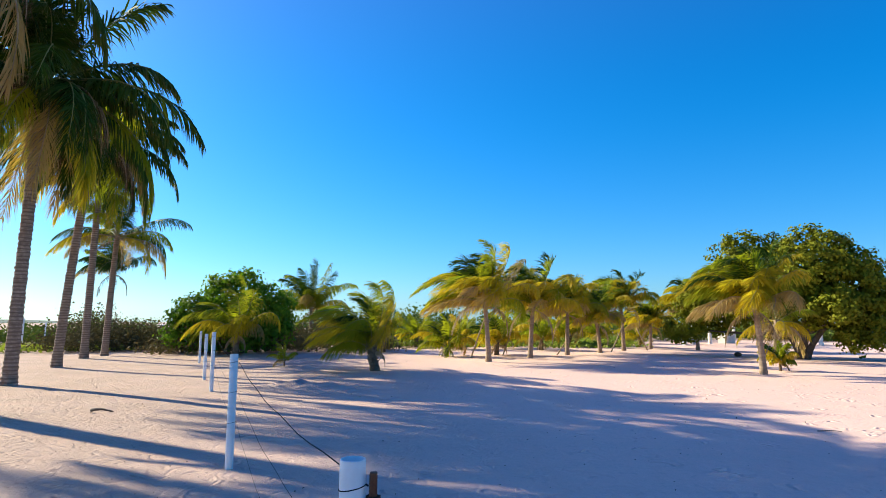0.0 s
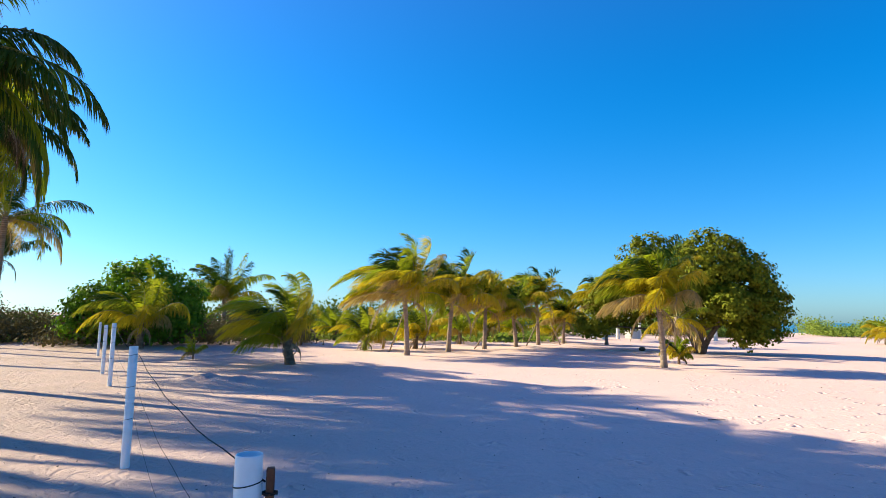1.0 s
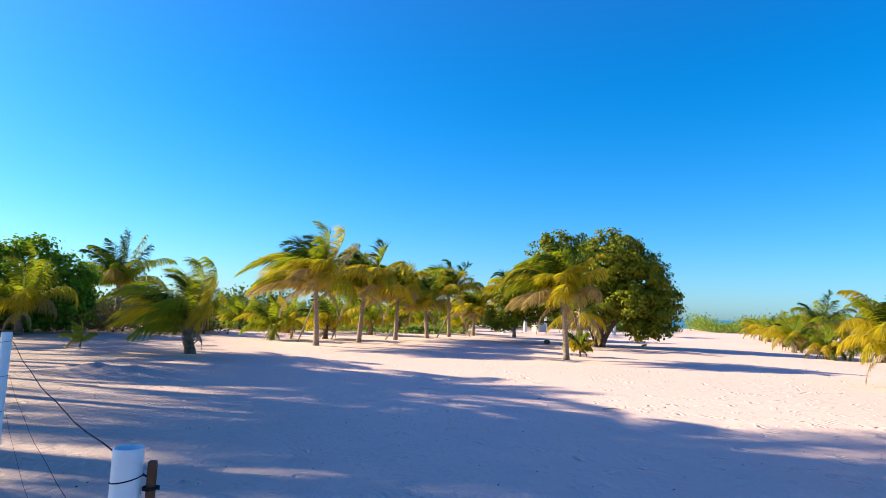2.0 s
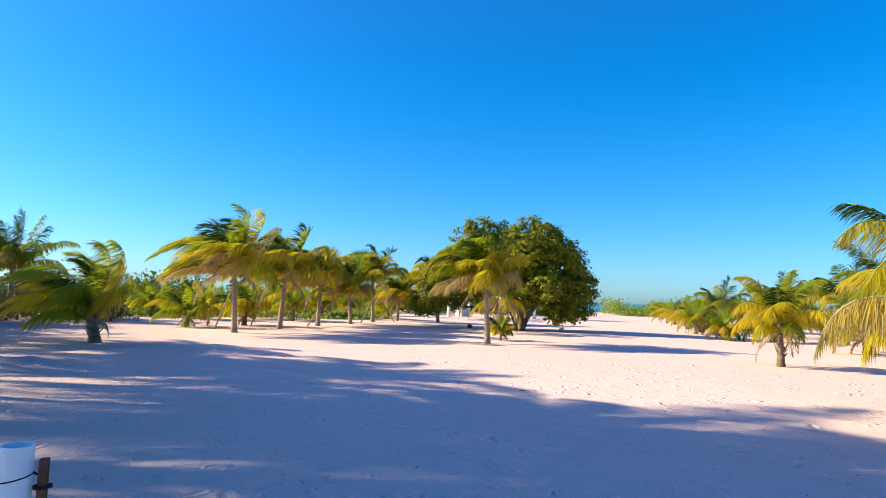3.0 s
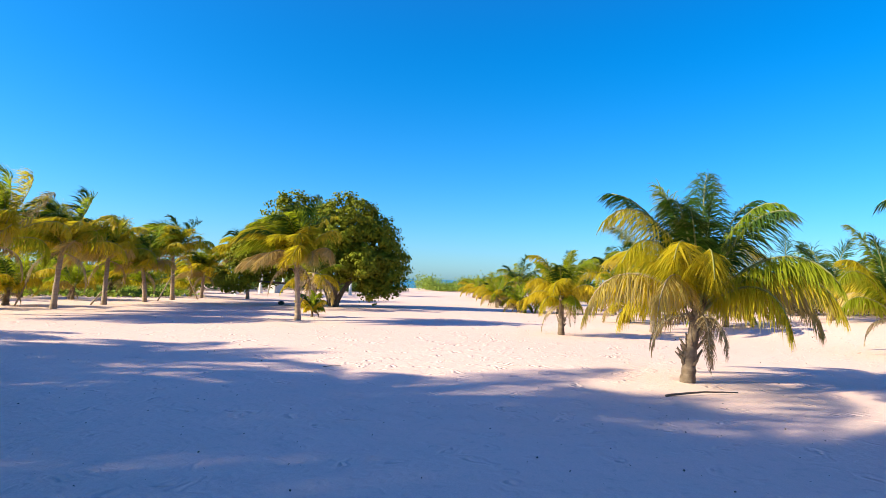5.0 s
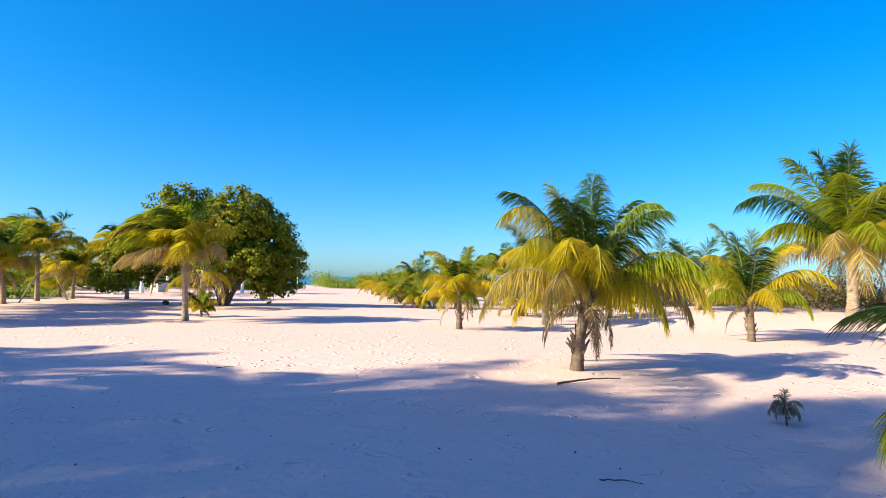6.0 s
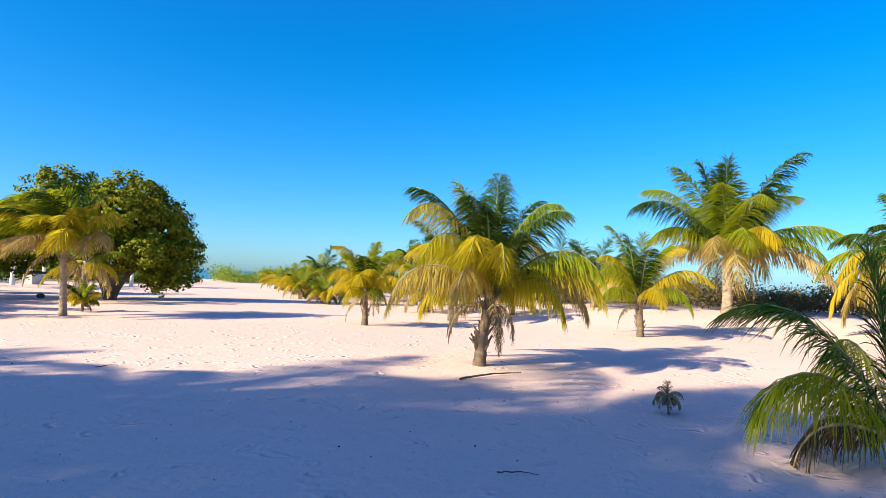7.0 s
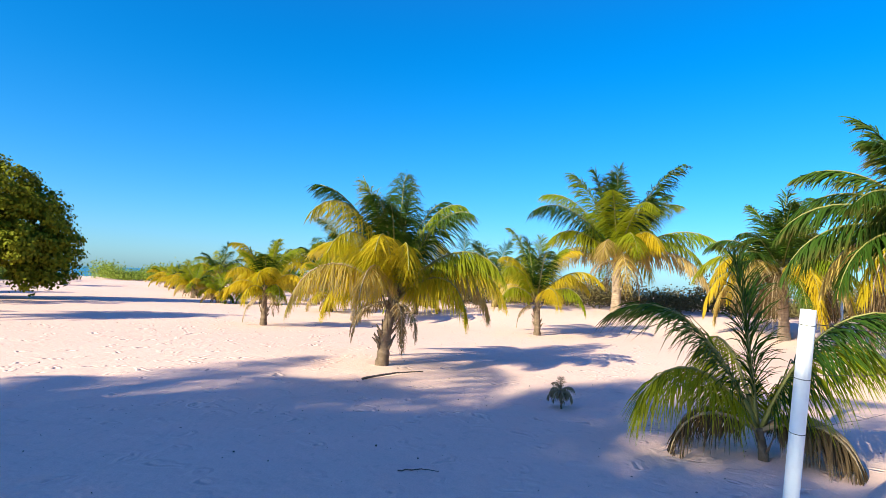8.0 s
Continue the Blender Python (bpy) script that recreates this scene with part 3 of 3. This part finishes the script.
for x, y, h, ln, seed in ((26.7, 19.7, 0.5, 1.3, 71), (30.7, 24.6, 0.8, 1.7, 72), (36.0, 29.6, 0.8, 1.8, 73), (43.1, 36.9, 0.9, 1.9, 74), (44.7, 39.1, 0.9, 1.9, 75), (33.2, 26.4, 0.8, 1.7, 76),
                          (39.8, 31.2, 0.8, 1.8, 77), (28.4, 18.2, 0.7, 1.9, 78), (26.0, 12.8, 0.8, 2.1, 79), (33.5, 15.0, 0.9, 2.3, 80), (26.5, 8.6, 0.7, 2.0, 81), (38.5, 25.5, 1.0, 2.3, 82)):
    palm(x, y, h, ln, BABY, seed, (0.05, 0.05), 0.12, 14, 5, 0.65, 0.35, 0.65, 6, 0.55, 0.8, highest=1.25)
for x, y, h, ln, seed in ((36.5, 27.3, 1.7, 2.6, 85), (34.1, 21.2, 1.8, 2.7, 86), (31.2, 16.3, 2.2, 2.8, 87), (21.8, 9.6, 2.0, 2.8, 88), (35.5, 8.5, 1.8, 3.0, 89)):
    palm(x, y, h, ln, "coconut palm with wind-swept green crown among smaller ones", seed, (0, 0), 0.14, 17, 4, 0.4, 0.5, 0.65, 3, 0.4, 0.75, dark=0.35, highest=1.2)


# ---------------------------------------------------------------- leafy trees, bushes, weeds
def leaves_mesh(name, centres, normals, sizes, material, rng):
    """Many single leaves, each folded a little along its midrib."""
    m = len(centres)
    nor = normals / (np.linalg.norm(normals, axis=1, keepdims=True) + 1e-9)
    a = np.cross(nor, rng.normal(0, 1, (m, 3)))
    a /= np.linalg.norm(a, axis=1, keepdims=True) + 1e-9
    b = np.cross(nor, a)
    shape = np.array([(0, -0.5, 0), (0.42, -0.2, 0.1), (0.4, 0.25, 0.1), (0, 0.5, -0.05), (-0.4, 0.25, 0.1), (-0.42, -0.2, 0.1)])
    v = centres[:, None, :] + sizes[:, None, None] * (shape[None, :, 0:1] * a[:, None, :] + shape[None, :, 1:2] * b[:, None, :] + shape[None, :, 2:3] * nor[:, None, :])
    o = 6 * np.arange(m)
    faces = np.concatenate([np.stack([o, o + 1, o + 2, o + 3], 1), np.stack([o, o + 3, o + 4, o + 5], 1)])
    uv = np.tile(np.array([(0, 0.5), (0.3, 1), (0.7, 1), (0.8, 0.5), (0.7, 0), (0.3, 0)]), (m, 1))
    return solid(name, v.reshape(-1, 3), faces, material, smooth=False, uv=uv)


def crown_mesh(lobes, count, size, material, rng, clump=0.45, depth=0.55):
    """Leaves in clumps over overlapping lobes (x, y, z, rx, ry, rz), with an uneven outline and gaps."""
    weights = np.array([l[3] * l[5] for l in lobes])
    cs, ns = [], []
    clumps = max(20, count // 34)
    for c in range(clumps):
        l = lobes[rng.choice(len(lobes), p=weights / weights.sum())]
        d = rng.normal(0, 1, 3)
        d[2] = d[2] * 0.9 + 0.15
        d /= np.linalg.norm(d)
        rr = 1.0 - depth * rng.random() ** 2.2 + rng.uniform(-0.08, 0.12)
        c0 = np.array(l[:3]) + d * np.array(l[3:]) * rr
        k = rng.integers(20, 48)
        off = rng.normal(0, clump * 0.55, (k, 3)) * (1, 1, 0.7)
        cs.append(c0 + off)
        ns.append(d * 0.9 + off / clump + rng.normal(0, 0.55, (k, 3)) + (0, 0, 0.35))
    cs, ns = np.concatenate(cs), np.concatenate(ns)
    keep = cs[:, 2] > 0.12
    return leaves_mesh("crown", cs[keep], ns[keep], size * rng.uniform(0.6, 1.25, keep.sum()), material, rng)


def limbs_mesh(starts, ends, r0, r1, rng, mat):
    pieces = []
    for a, b in zip(starts, ends):
        a, b = np.array(a, float), np.array(b, float)
        mid = (a + b) / 2 + rng.normal(0, 0.18, 3) * np.linalg.norm(b - a) * 0.5
        ts = np.linspace(0, 1, 8)[:, None]
        pts = (1 - ts) ** 2 * a + 2 * ts * (1 - ts) * mid + ts ** 2 * b
        pieces.append(tube_data(pts, np.linspace(r0, r1, 8), 7))
    v, f = joined(pieces)
    return solid("limb", v, f, mat)


def sea_grape():
    rng = np.random.default_rng(101)
    cx, cy = 19.1, 26.9
    tree = thing("sea_grape_tree", pose(cx, cy, float(ground_z(cx, cy))), "broad sea grape tree with round yellow-green leaves and dark inner shade", "tree")
    r = np.array((0.82, -0.57))
    lobes = []
    for o, back, z, rx, rz in ((-2.2, 0.3, 4.4, 1.75, 1.85), (0.5, 0.0, 4.45, 1.9, 1.85), (2.0, 0.3, 3.4, 1.7, 1.9), (2.9, 0.2, 2.1, 1.25, 1.5), (-4.0, 0.4, 2.7, 1.5, 1.5),
                               (-5.3, 0.3, 1.5, 1.1, 0.8), (-0.8, 0.6, 3.1, 2.3, 1.7), (1.4, -0.6, 2.3, 1.5, 1.2), (-2.6, 0.8, 2.6, 1.8, 1.3), (2.2, -0.3, 1.0, 1.0, 0.7)):
        lobes.append((r[0] * o + 0.57 * back, r[1] * o + 0.82 * back, z, rx, rx, rz))
    part("crown", crown_mesh(lobes, 62000, 0.14, GRAPE, rng, 0.27), GRAPE, tree)
    for i, (dx, dy, lean) in enumerate(((0, 0, 0.3), (-0.35, 0.2, -0.9), (0.45, -0.2, 1.1))):
        pts = [(dx * s + 0.0 + lean * s * s * 0.8, dy - lean * s * s * 0.55, -0.1 + 2.2 * s) for s in np.linspace(0, 1, 9)]
        part("trunk", tube("trunk", pts, np.linspace(0.24, 0.13, 9) * (1.0 if i == 0 else 0.7), BARK, 10), BARK, tree)
    for l in lobes[:9]:
        part("limb", limbs_mesh([(0.1, 0, 1.2)], [tuple(np.array(l[:3]) * (1, 1, 0.95))], 0.11, 0.025, rng, BARK), BARK, tree)
    return tree


sea_grape()


def bush(x, y, lobes, count, size, mat, label, seed, category="bush", name="bush", clump=0.4):
    rng = np.random.default_rng(seed)
    b = thing(name, pose(x, y, float(ground_z(x, y)) - 0.02), label, category)
    part("crown", crown_mesh(lobes, count, size, mat, rng, clump, 0.5), mat, b)
    part("limb", limbs_mesh([(rng.uniform(-0.2, 0.2), rng.uniform(-0.2, 0.2), -0.05) for _ in lobes], [(l[0] * 0.9, l[1] * 0.9, l[2]) for l in lobes], 0.07, 0.02, rng, BARK), BARK, b)
    return b


bush(-8.9, 32.4, [(-1.9, -0.3, 1.7, 1.5, 1.4, 1.5), (-0.4, 0.2, 2.75, 1.8, 1.5, 1.75), (1.2, 0.0, 2.3, 1.5, 1.4, 1.6), (1.7, 0.0, 1.1, 1.0, 1.2, 1.0), (-2.9, 0, 1.0, 1.0, 1.1, 1.0), (-0.4, -0.6, 0.9, 1.9, 0.9, 0.9)],
     16000, 0.17, BUSH, "dense rounded bush with glossy green leaves behind the fence", 111)


def scrub_band(name, az0, az1, near, far, low, high, count, size, mat, label, seed, clump=0.5, twigs=0):
    """A band of scrub in the distance, between two bearings and two distances."""
    rng = np.random.default_rng(seed)
    cs, ns = [], []
    k = max(12, count // 30)
    for i in range(k):
        a, d = radians(rng.uniform(az0, az1)), rng.uniform(near, far)
        x, y = d * sin(a), d * cos(a)
        h = rng.uniform(low, high) * (0.75 + 0.25 * sin(a * 37) + 0.2 * sin(a * 91 + 1))
        g = float(ground_z(x, y))
        m = rng.integers(20, 40)
        off = rng.normal(0, 1, (m, 3)) * (clump, clump, 1)
        zz = g + 0.06 + rng.beta(1.6, 1.7, m) * max(h, 0.12)
        pts = np.stack([x + off[:, 0], y + off[:, 1], zz], 1)
        cs.append(pts)
        ns.append(rng.normal(0, 0.7, (m, 3)) + (0, 0, 0.5))
    cs, ns = np.concatenate(cs), np.concatenate(ns)
    me = leaves_mesh(name, cs, ns, size * rng.uniform(0.6, 1.3, len(cs)), mat, rng)
    return tagged(new(name, me), label, "scrub", kind="stuff")


scrub_band("scrub", -62, -19, 52, 66, 1.3, 2.6, 46000, 0.15, SCRUB, "dark green coastal scrub behind a sandy clearing", 121, 0.7)
scrub_band("scrub", -20, 27, 58, 70, 2.1, 3.9, 34000, 0.22, SCRUB, "belt of green and brown scrub behind the palms", 122, 0.8)
scrub_band("scrub", -22, -2, 33, 39, 0.9, 2.3, 17000, 0.13, THICKET, "dark green understorey below a dense bush", 130, 0.6)
scrub_band("scrub", -30, -18, 38, 45, 1.0, 2.6, 18000, 0.12, THICKET, "tall dark green scrub behind palm trunks", 131, 0.7)
scrub_band("weeds", -5, 21, 40, 57, 0.25, 0.65, 14000, 0.22, WEED, "low bright green weeds on sand", 123, 0.8)
scrub_band("weeds", -42, -24, 39, 46, 0.15, 0.6, 2500, 0.2, WEED, "rank green weeds along the clearing's edge", 124, 0.7)
scrub_band("scrub", 26, 40, 66, 82, 1.6, 3.0, 14000, 0.25, SCRUB, "low scrub behind a sea grape tree", 125, 0.8)
scrub_band("scrub", 43.6, 58, 84, 100, 1.5, 3.2, 22000, 0.2, WEED, "light green feathery beach scrub beside the sea", 126, 0.9)
scrub_band("scrub", 57, 76, 56, 72, 1.3, 2.4, 9000, 0.3, SCRUB, "green scrub behind young palms", 127, 0.9)
scrub_band("scrub", 76, 118, 35, 43, 1.2, 2.3, 55000, 0.11, THICKET, "brown and grey-green thicket along the dune", 128, 0.5)
scrub_band("scrub", 118, 302, 60, 80, 2.0, 4.0, 14000, 0.45, SCRUB, "belt of scrub closing the view behind", 129, 1.2)


# ---------------------------------------------------------------- fence
def pipe_mesh(h, r, wall=0.006):
    """An open plastic pipe with a rim, sunk a little into the sand."""
    sides, verts, faces = 24, [], []
    prof = [(r, -0.3), (r, h - 0.004), (r - 0.002, h), (r - wall, h), (r - wall, h - 0.25)]
    for rr, z in prof:
        for k in range(sides):
            verts.append((rr * cos(2 * pi * k / sides), rr * sin(2 * pi * k / sides), z))
    for i in range(len(prof) - 1):
        for k in range(sides):
            q = (k + 1) % sides
            faces.append((i * sides + k, i * sides + q, (i + 1) * sides + q, (i + 1) * sides + k))
    faces.append(tuple((len(prof) - 1) * sides + k for k in range(sides)))
    return solid("pipe", verts, faces, PVC)


def ring_mesh(name, r, t, mat, turns=1, pitch=0.0, tilt=0.0):
    n = 26 * turns
    pts = [(r * cos(2 * pi * i / 26), r * sin(2 * pi * i / 26), pitch * i / 26 + tilt * cos(2 * pi * i / 26)) for i in range(n + 1)]
    return tube(name, pts, t, mat, 6)


def fence_post(x, y, h, r=0.053, lean=(0, 0), label="white plastic pipe fence post standing in sand"):
    gz = float(ground_z(x, y))
    q = Vector((0, 0, 1)).rotation_difference(Vector((lean[0], lean[1], 1))).to_matrix().to_4x4()
    p = thing("fence_post", Matrix.Translation((x, y, gz)) @ q, label, "fence post", "fence posts")
    part("pipe", pipe_mesh(h, r), PVC, p)
    for dz in (0.1, 0.45, 0.8):
        ob = part("wire_tie", ring_mesh("wire_tie", r + 0.001, 0.0022, WIRE, 1, 0.004, 0.008), WIRE, p, "dark wire tie")
        ob.location = (0, 0, h - dz)
    return p


WEST = [(-8.64, 25.42, 1.33, 0, 0), (-5.85, 17.7, 1.34, 0, 0), (-4.67, 14.67, 1.42, 0, 0), (-2.03, 7.16, 1.32, 0, 0), (-0.18, 2.17, 1.215, 0, 0)]
EAST = [(4.57, -1.33, 1.62, 0.032, -0.083), (14.6, -7.9, 1.3, 0, 0), (25.8, -8.8, 1.3, 0, 0)]
for x, y, h, lx, ly in WEST + EAST:
    fence_post(x, y, h, 0.047, (lx, ly), "leaning white plastic pipe fence post with wire ties" if lx else "white plastic pipe fence post standing in sand")
for x, y, h in ((-26.50, 42.38, 1.9), (-26.21, 44.43, 1.6), (70.6, 73.0, 1.4), (66.6, 75.2, 1.4)):
    fence_post(x, y, h)


def fence_wire(posts, k, dz):
    pts = []
    side = np.array((0.055, 0.02, 0))
    for a, b in zip(posts[:-1], posts[1:]):
        pa = np.array((a[0] + a[3] * (a[2] - dz), a[1] + a[4] * (a[2] - dz), float(ground_z(a[0], a[1])) + a[2] - dz))
        pb = np.array((b[0] + b[3] * (b[2] - dz), b[1] + b[4] * (b[2] - dz), float(ground_z(b[0], b[1])) + b[2] - dz))
        for s in np.linspace(0, 1, 16)[:-1]:
            q = pa + (pb - pa) * s + side
            q[2] -= (0.10 + 0.04 * k) * 4 * s * (1 - s) - 0.008 * sin(s * 23 + k)
            pts.append(q)
    pts.append(pb + side)
    return tagged(new("fence_wire", tube("fence_wire", pts, (0.0034, 0.0019, 0.0015)[k], WIRE, 5)), "thin dark slack wire strung between fence posts", "wire", "fence wires")


for posts in (WEST, EAST):
    for k, dz in enumerate((0.1, 0.45, 0.8)):
        fence_wire(posts, k, dz)


def iron_stake():
    s = thing("iron_stake", pose(-0.105, 2.16, 0), "rusty iron stake tied against a white fence post", "stake")
    bm = bmesh.new()
    bmesh.ops.create_cube(bm, size=1.0, matrix=Matrix.Translation((0, 0, 0.44)) @ Matrix.Diagonal((0.028, 0.028, 1.46, 1)))
    bmesh.ops.bevel(bm, geom=bm.edges[:], offset=0.004, segments=1, affect="EDGES")
    part("bar", bm, RUST, s)
    ob = part("tie", ring_mesh("tie", 0.024, 0.003, WIRE, 2, 0.005), WIRE, s, "dark wire tie")
    ob.location = (0, 0, 1.08)
    return s


iron_stake()


# ---------------------------------------------------------------- small things on the sand
def stick(name, a, b, r, label, seed, mat=DEADWOOD, arch=0.03, category="driftwood"):
    rng = np.random.default_rng(seed)
    a, b = np.array(a, float), np.array(b, float)
    pts = []
    for s in np.linspace(0, 1, 10):
        q = a + (b - a) * s + rng.normal(0, 0.012, 3)
        q[2] = float(ground_z(q[0], q[1])) + r * (0.75 if a[2] == 0 else 1) + arch * sin(pi * s) + (a[2] + (b[2] - a[2]) * s)
        pts.append(q)
    return tagged(new(name, tube(name, pts, np.linspace(r, r * 0.45, 10), mat, 7)), label, category)


stick("driftwood_stick", (9.33, 3.72, 0), (10.75, 3.1, 0), 0.021, "dark crooked driftwood stick lying on sand", 201)
stick("twig", (5.2, 1.55, 0), (5.35, 1.2, 0), 0.007, "thin dry twig lying in the shade", 202, arch=0.015)
stick("twig", (6.6, 9.1, 0), (6.95, 9.0, 0), 0.008, "thin dry twig lying on sand", 203, arch=0.01)
stick("dry_leaf_stalk", (-5.81, 11.43, 0), (-5.35, 11.28, 0), 0.03, "dry brown palm leaf stalk lying on sand", 204)
# thin dry stems leaning by the palms, in the colour of dead stalks
for x, y, dx, dy, h, seed in ((3.1, 27.6, 0.7, 0.2, 1.9, 211), (11.9, 33.2, 0.8, 0.0, 1.6, 212), (8.0, 30.6, 0.9, 0.2, 1.2, 213), (5.1, 30.4, 0.6, 0.4, 1.4, 214), (15.0, 35.2, -0.7, 0, 1.5, 215)):
    g = float(ground_z(x, y))
    tagged(new("leaning_stem", tube("leaning_stem", [(x + dx * s, y + dy * s, g - 0.1 + h * s) for s in np.linspace(0, 1, 5)], np.linspace(0.04, 0.03, 5), DRYSTALK, 7)),
           "thin dry stem leaning beside a palm", "stick", "leaning props")


def lump(name, x, y, r, squash, mat, label, category, seed):
    bm = bmesh.new()
    bmesh.ops.create_icosphere(bm, subdivisions=3, radius=r)
    for v in bm.verts:
        v.co *= 1 + 0.18 * noise.noise(v.co * (1.6 / r) + Vector((seed, 0, 0)))
        v.co.z *= squash
    ob = thing(name, pose(x, y, float(ground_z(x, y)) + r * squash * 0.7), label, category)
    me = bpy.data.meshes.new(name)
    bm.to_mesh(me)
    bm.free()
    me.materials.append(mat)
    me.polygons.foreach_set("use_smooth", np.ones(len(me.polygons), dtype=bool))
    part("body", me, mat, ob)
    return ob


lump("tree_stump", 17.3, 29.4, 0.17, 0.75, BARK, "dark weathered tree stump in a tree's shade", "stump", 221)
lump("coconut", 15.2, -5.55, 0.10, 0.9, DEADWOOD, "dark fallen coconut lying on sand", "coconut", 222)


def concrete_block(x, y, w, d, h, turn):
    b = thing("concrete_block", pose(x, y, float(ground_z(x, y)) - 0.02, 0, 0, turn), "pale concrete block standing among limewashed trunks", "block")
    bm = bmesh.new()
    bmesh.ops.create_cube(bm, size=1.0, matrix=Matrix.Translation((0, 0, h / 2)) @ Matrix.Diagonal((w, d, h, 1)))
    bmesh.ops.bevel(bm, geom=bm.edges[:], offset=0.03, segments=2, affect="EDGES")
    part("body", bm, CONCRETE, b)
    bm = bmesh.new()
    bmesh.ops.create_cube(bm, size=1.0, matrix=Matrix.Translation((0, 0, h + 0.03)) @ Matrix.Diagonal((w * 1.06, d * 1.06, 0.06, 1)))
    bmesh.ops.bevel(bm, geom=bm.edges[:], offset=0.015, segments=1, affect="EDGES")
    part("lid", bm, CONCRETE, b)
    return b


concrete_block(27.83, 48.88, 1.3, 0.8, 0.75, 25)

# limewashed palms beyond the sea grape
for x, y, seed in ((22.9, 45.0, 231), (24.9, 46.2, 232), (27.6, 48.9, 233), (32.4, 55.5, 234), (21.3, 43.2, 235), (33.61, 45.12, 236)):
    palm(x, y, 2.6, 2.6, "coconut palm with a limewashed trunk behind a sea grape", seed, (0, 0), 0.15, 12, 0, 0.4, 0.4, 0.5, 0, 0.5, mat=LIMED, group="limewashed palms")


def frond_pile(x, y, n, seed, spread=1.8):
    rng = np.random.default_rng(seed)
    p = thing("frond_pile", pose(x, y, float(ground_z(x, y)) + 0.05), "heap of cut dry grey palm fronds on sand", "frond pile")
    for i in range(n):
        ob = part("dry_frond", frond_mesh(rng.uniform(0, 6.28), rng.uniform(0.0, 0.35), rng.uniform(1.4, 2.4), 0.35, 0.0, rng, 22, 0.5, 0.05, (DRY, DRYSTALK), 0.25), None, p)
        ob.location = (rng.uniform(-spread, spread), rng.uniform(-0.5, 0.5), 0.05 + 0.08 * rng.random())
    return p


frond_pile(-19.09, 42.53, 9, 241)
frond_pile(-27.11, 49.19, 6, 242, 1.0)


def litter():
    """Scraps of leaf, bark and shell scattered over the sand."""
    rng = np.random.default_rng(251)
    m = 1300
    a, d = rng.uniform(-0.75, 2.1, m), 2.5 + 24 * rng.random(m) ** 1.3
    c = np.stack([d * np.sin(a), d * np.cos(a), np.zeros(m)], 1)
    c[:, 2] = ground_z(c[:, 0], c[:, 1]) + 0.012
    me = leaves_mesh("litter", c, rng.normal(0, 0.35, (m, 3)) + (0, 0, 1), rng.uniform(0.008, 0.034, m) * (0.6 + d / 30), DEADWOOD, rng)
    return tagged(new("litter", me), "scattered dry leaf scraps on sand", "litter", kind="stuff")


litter()
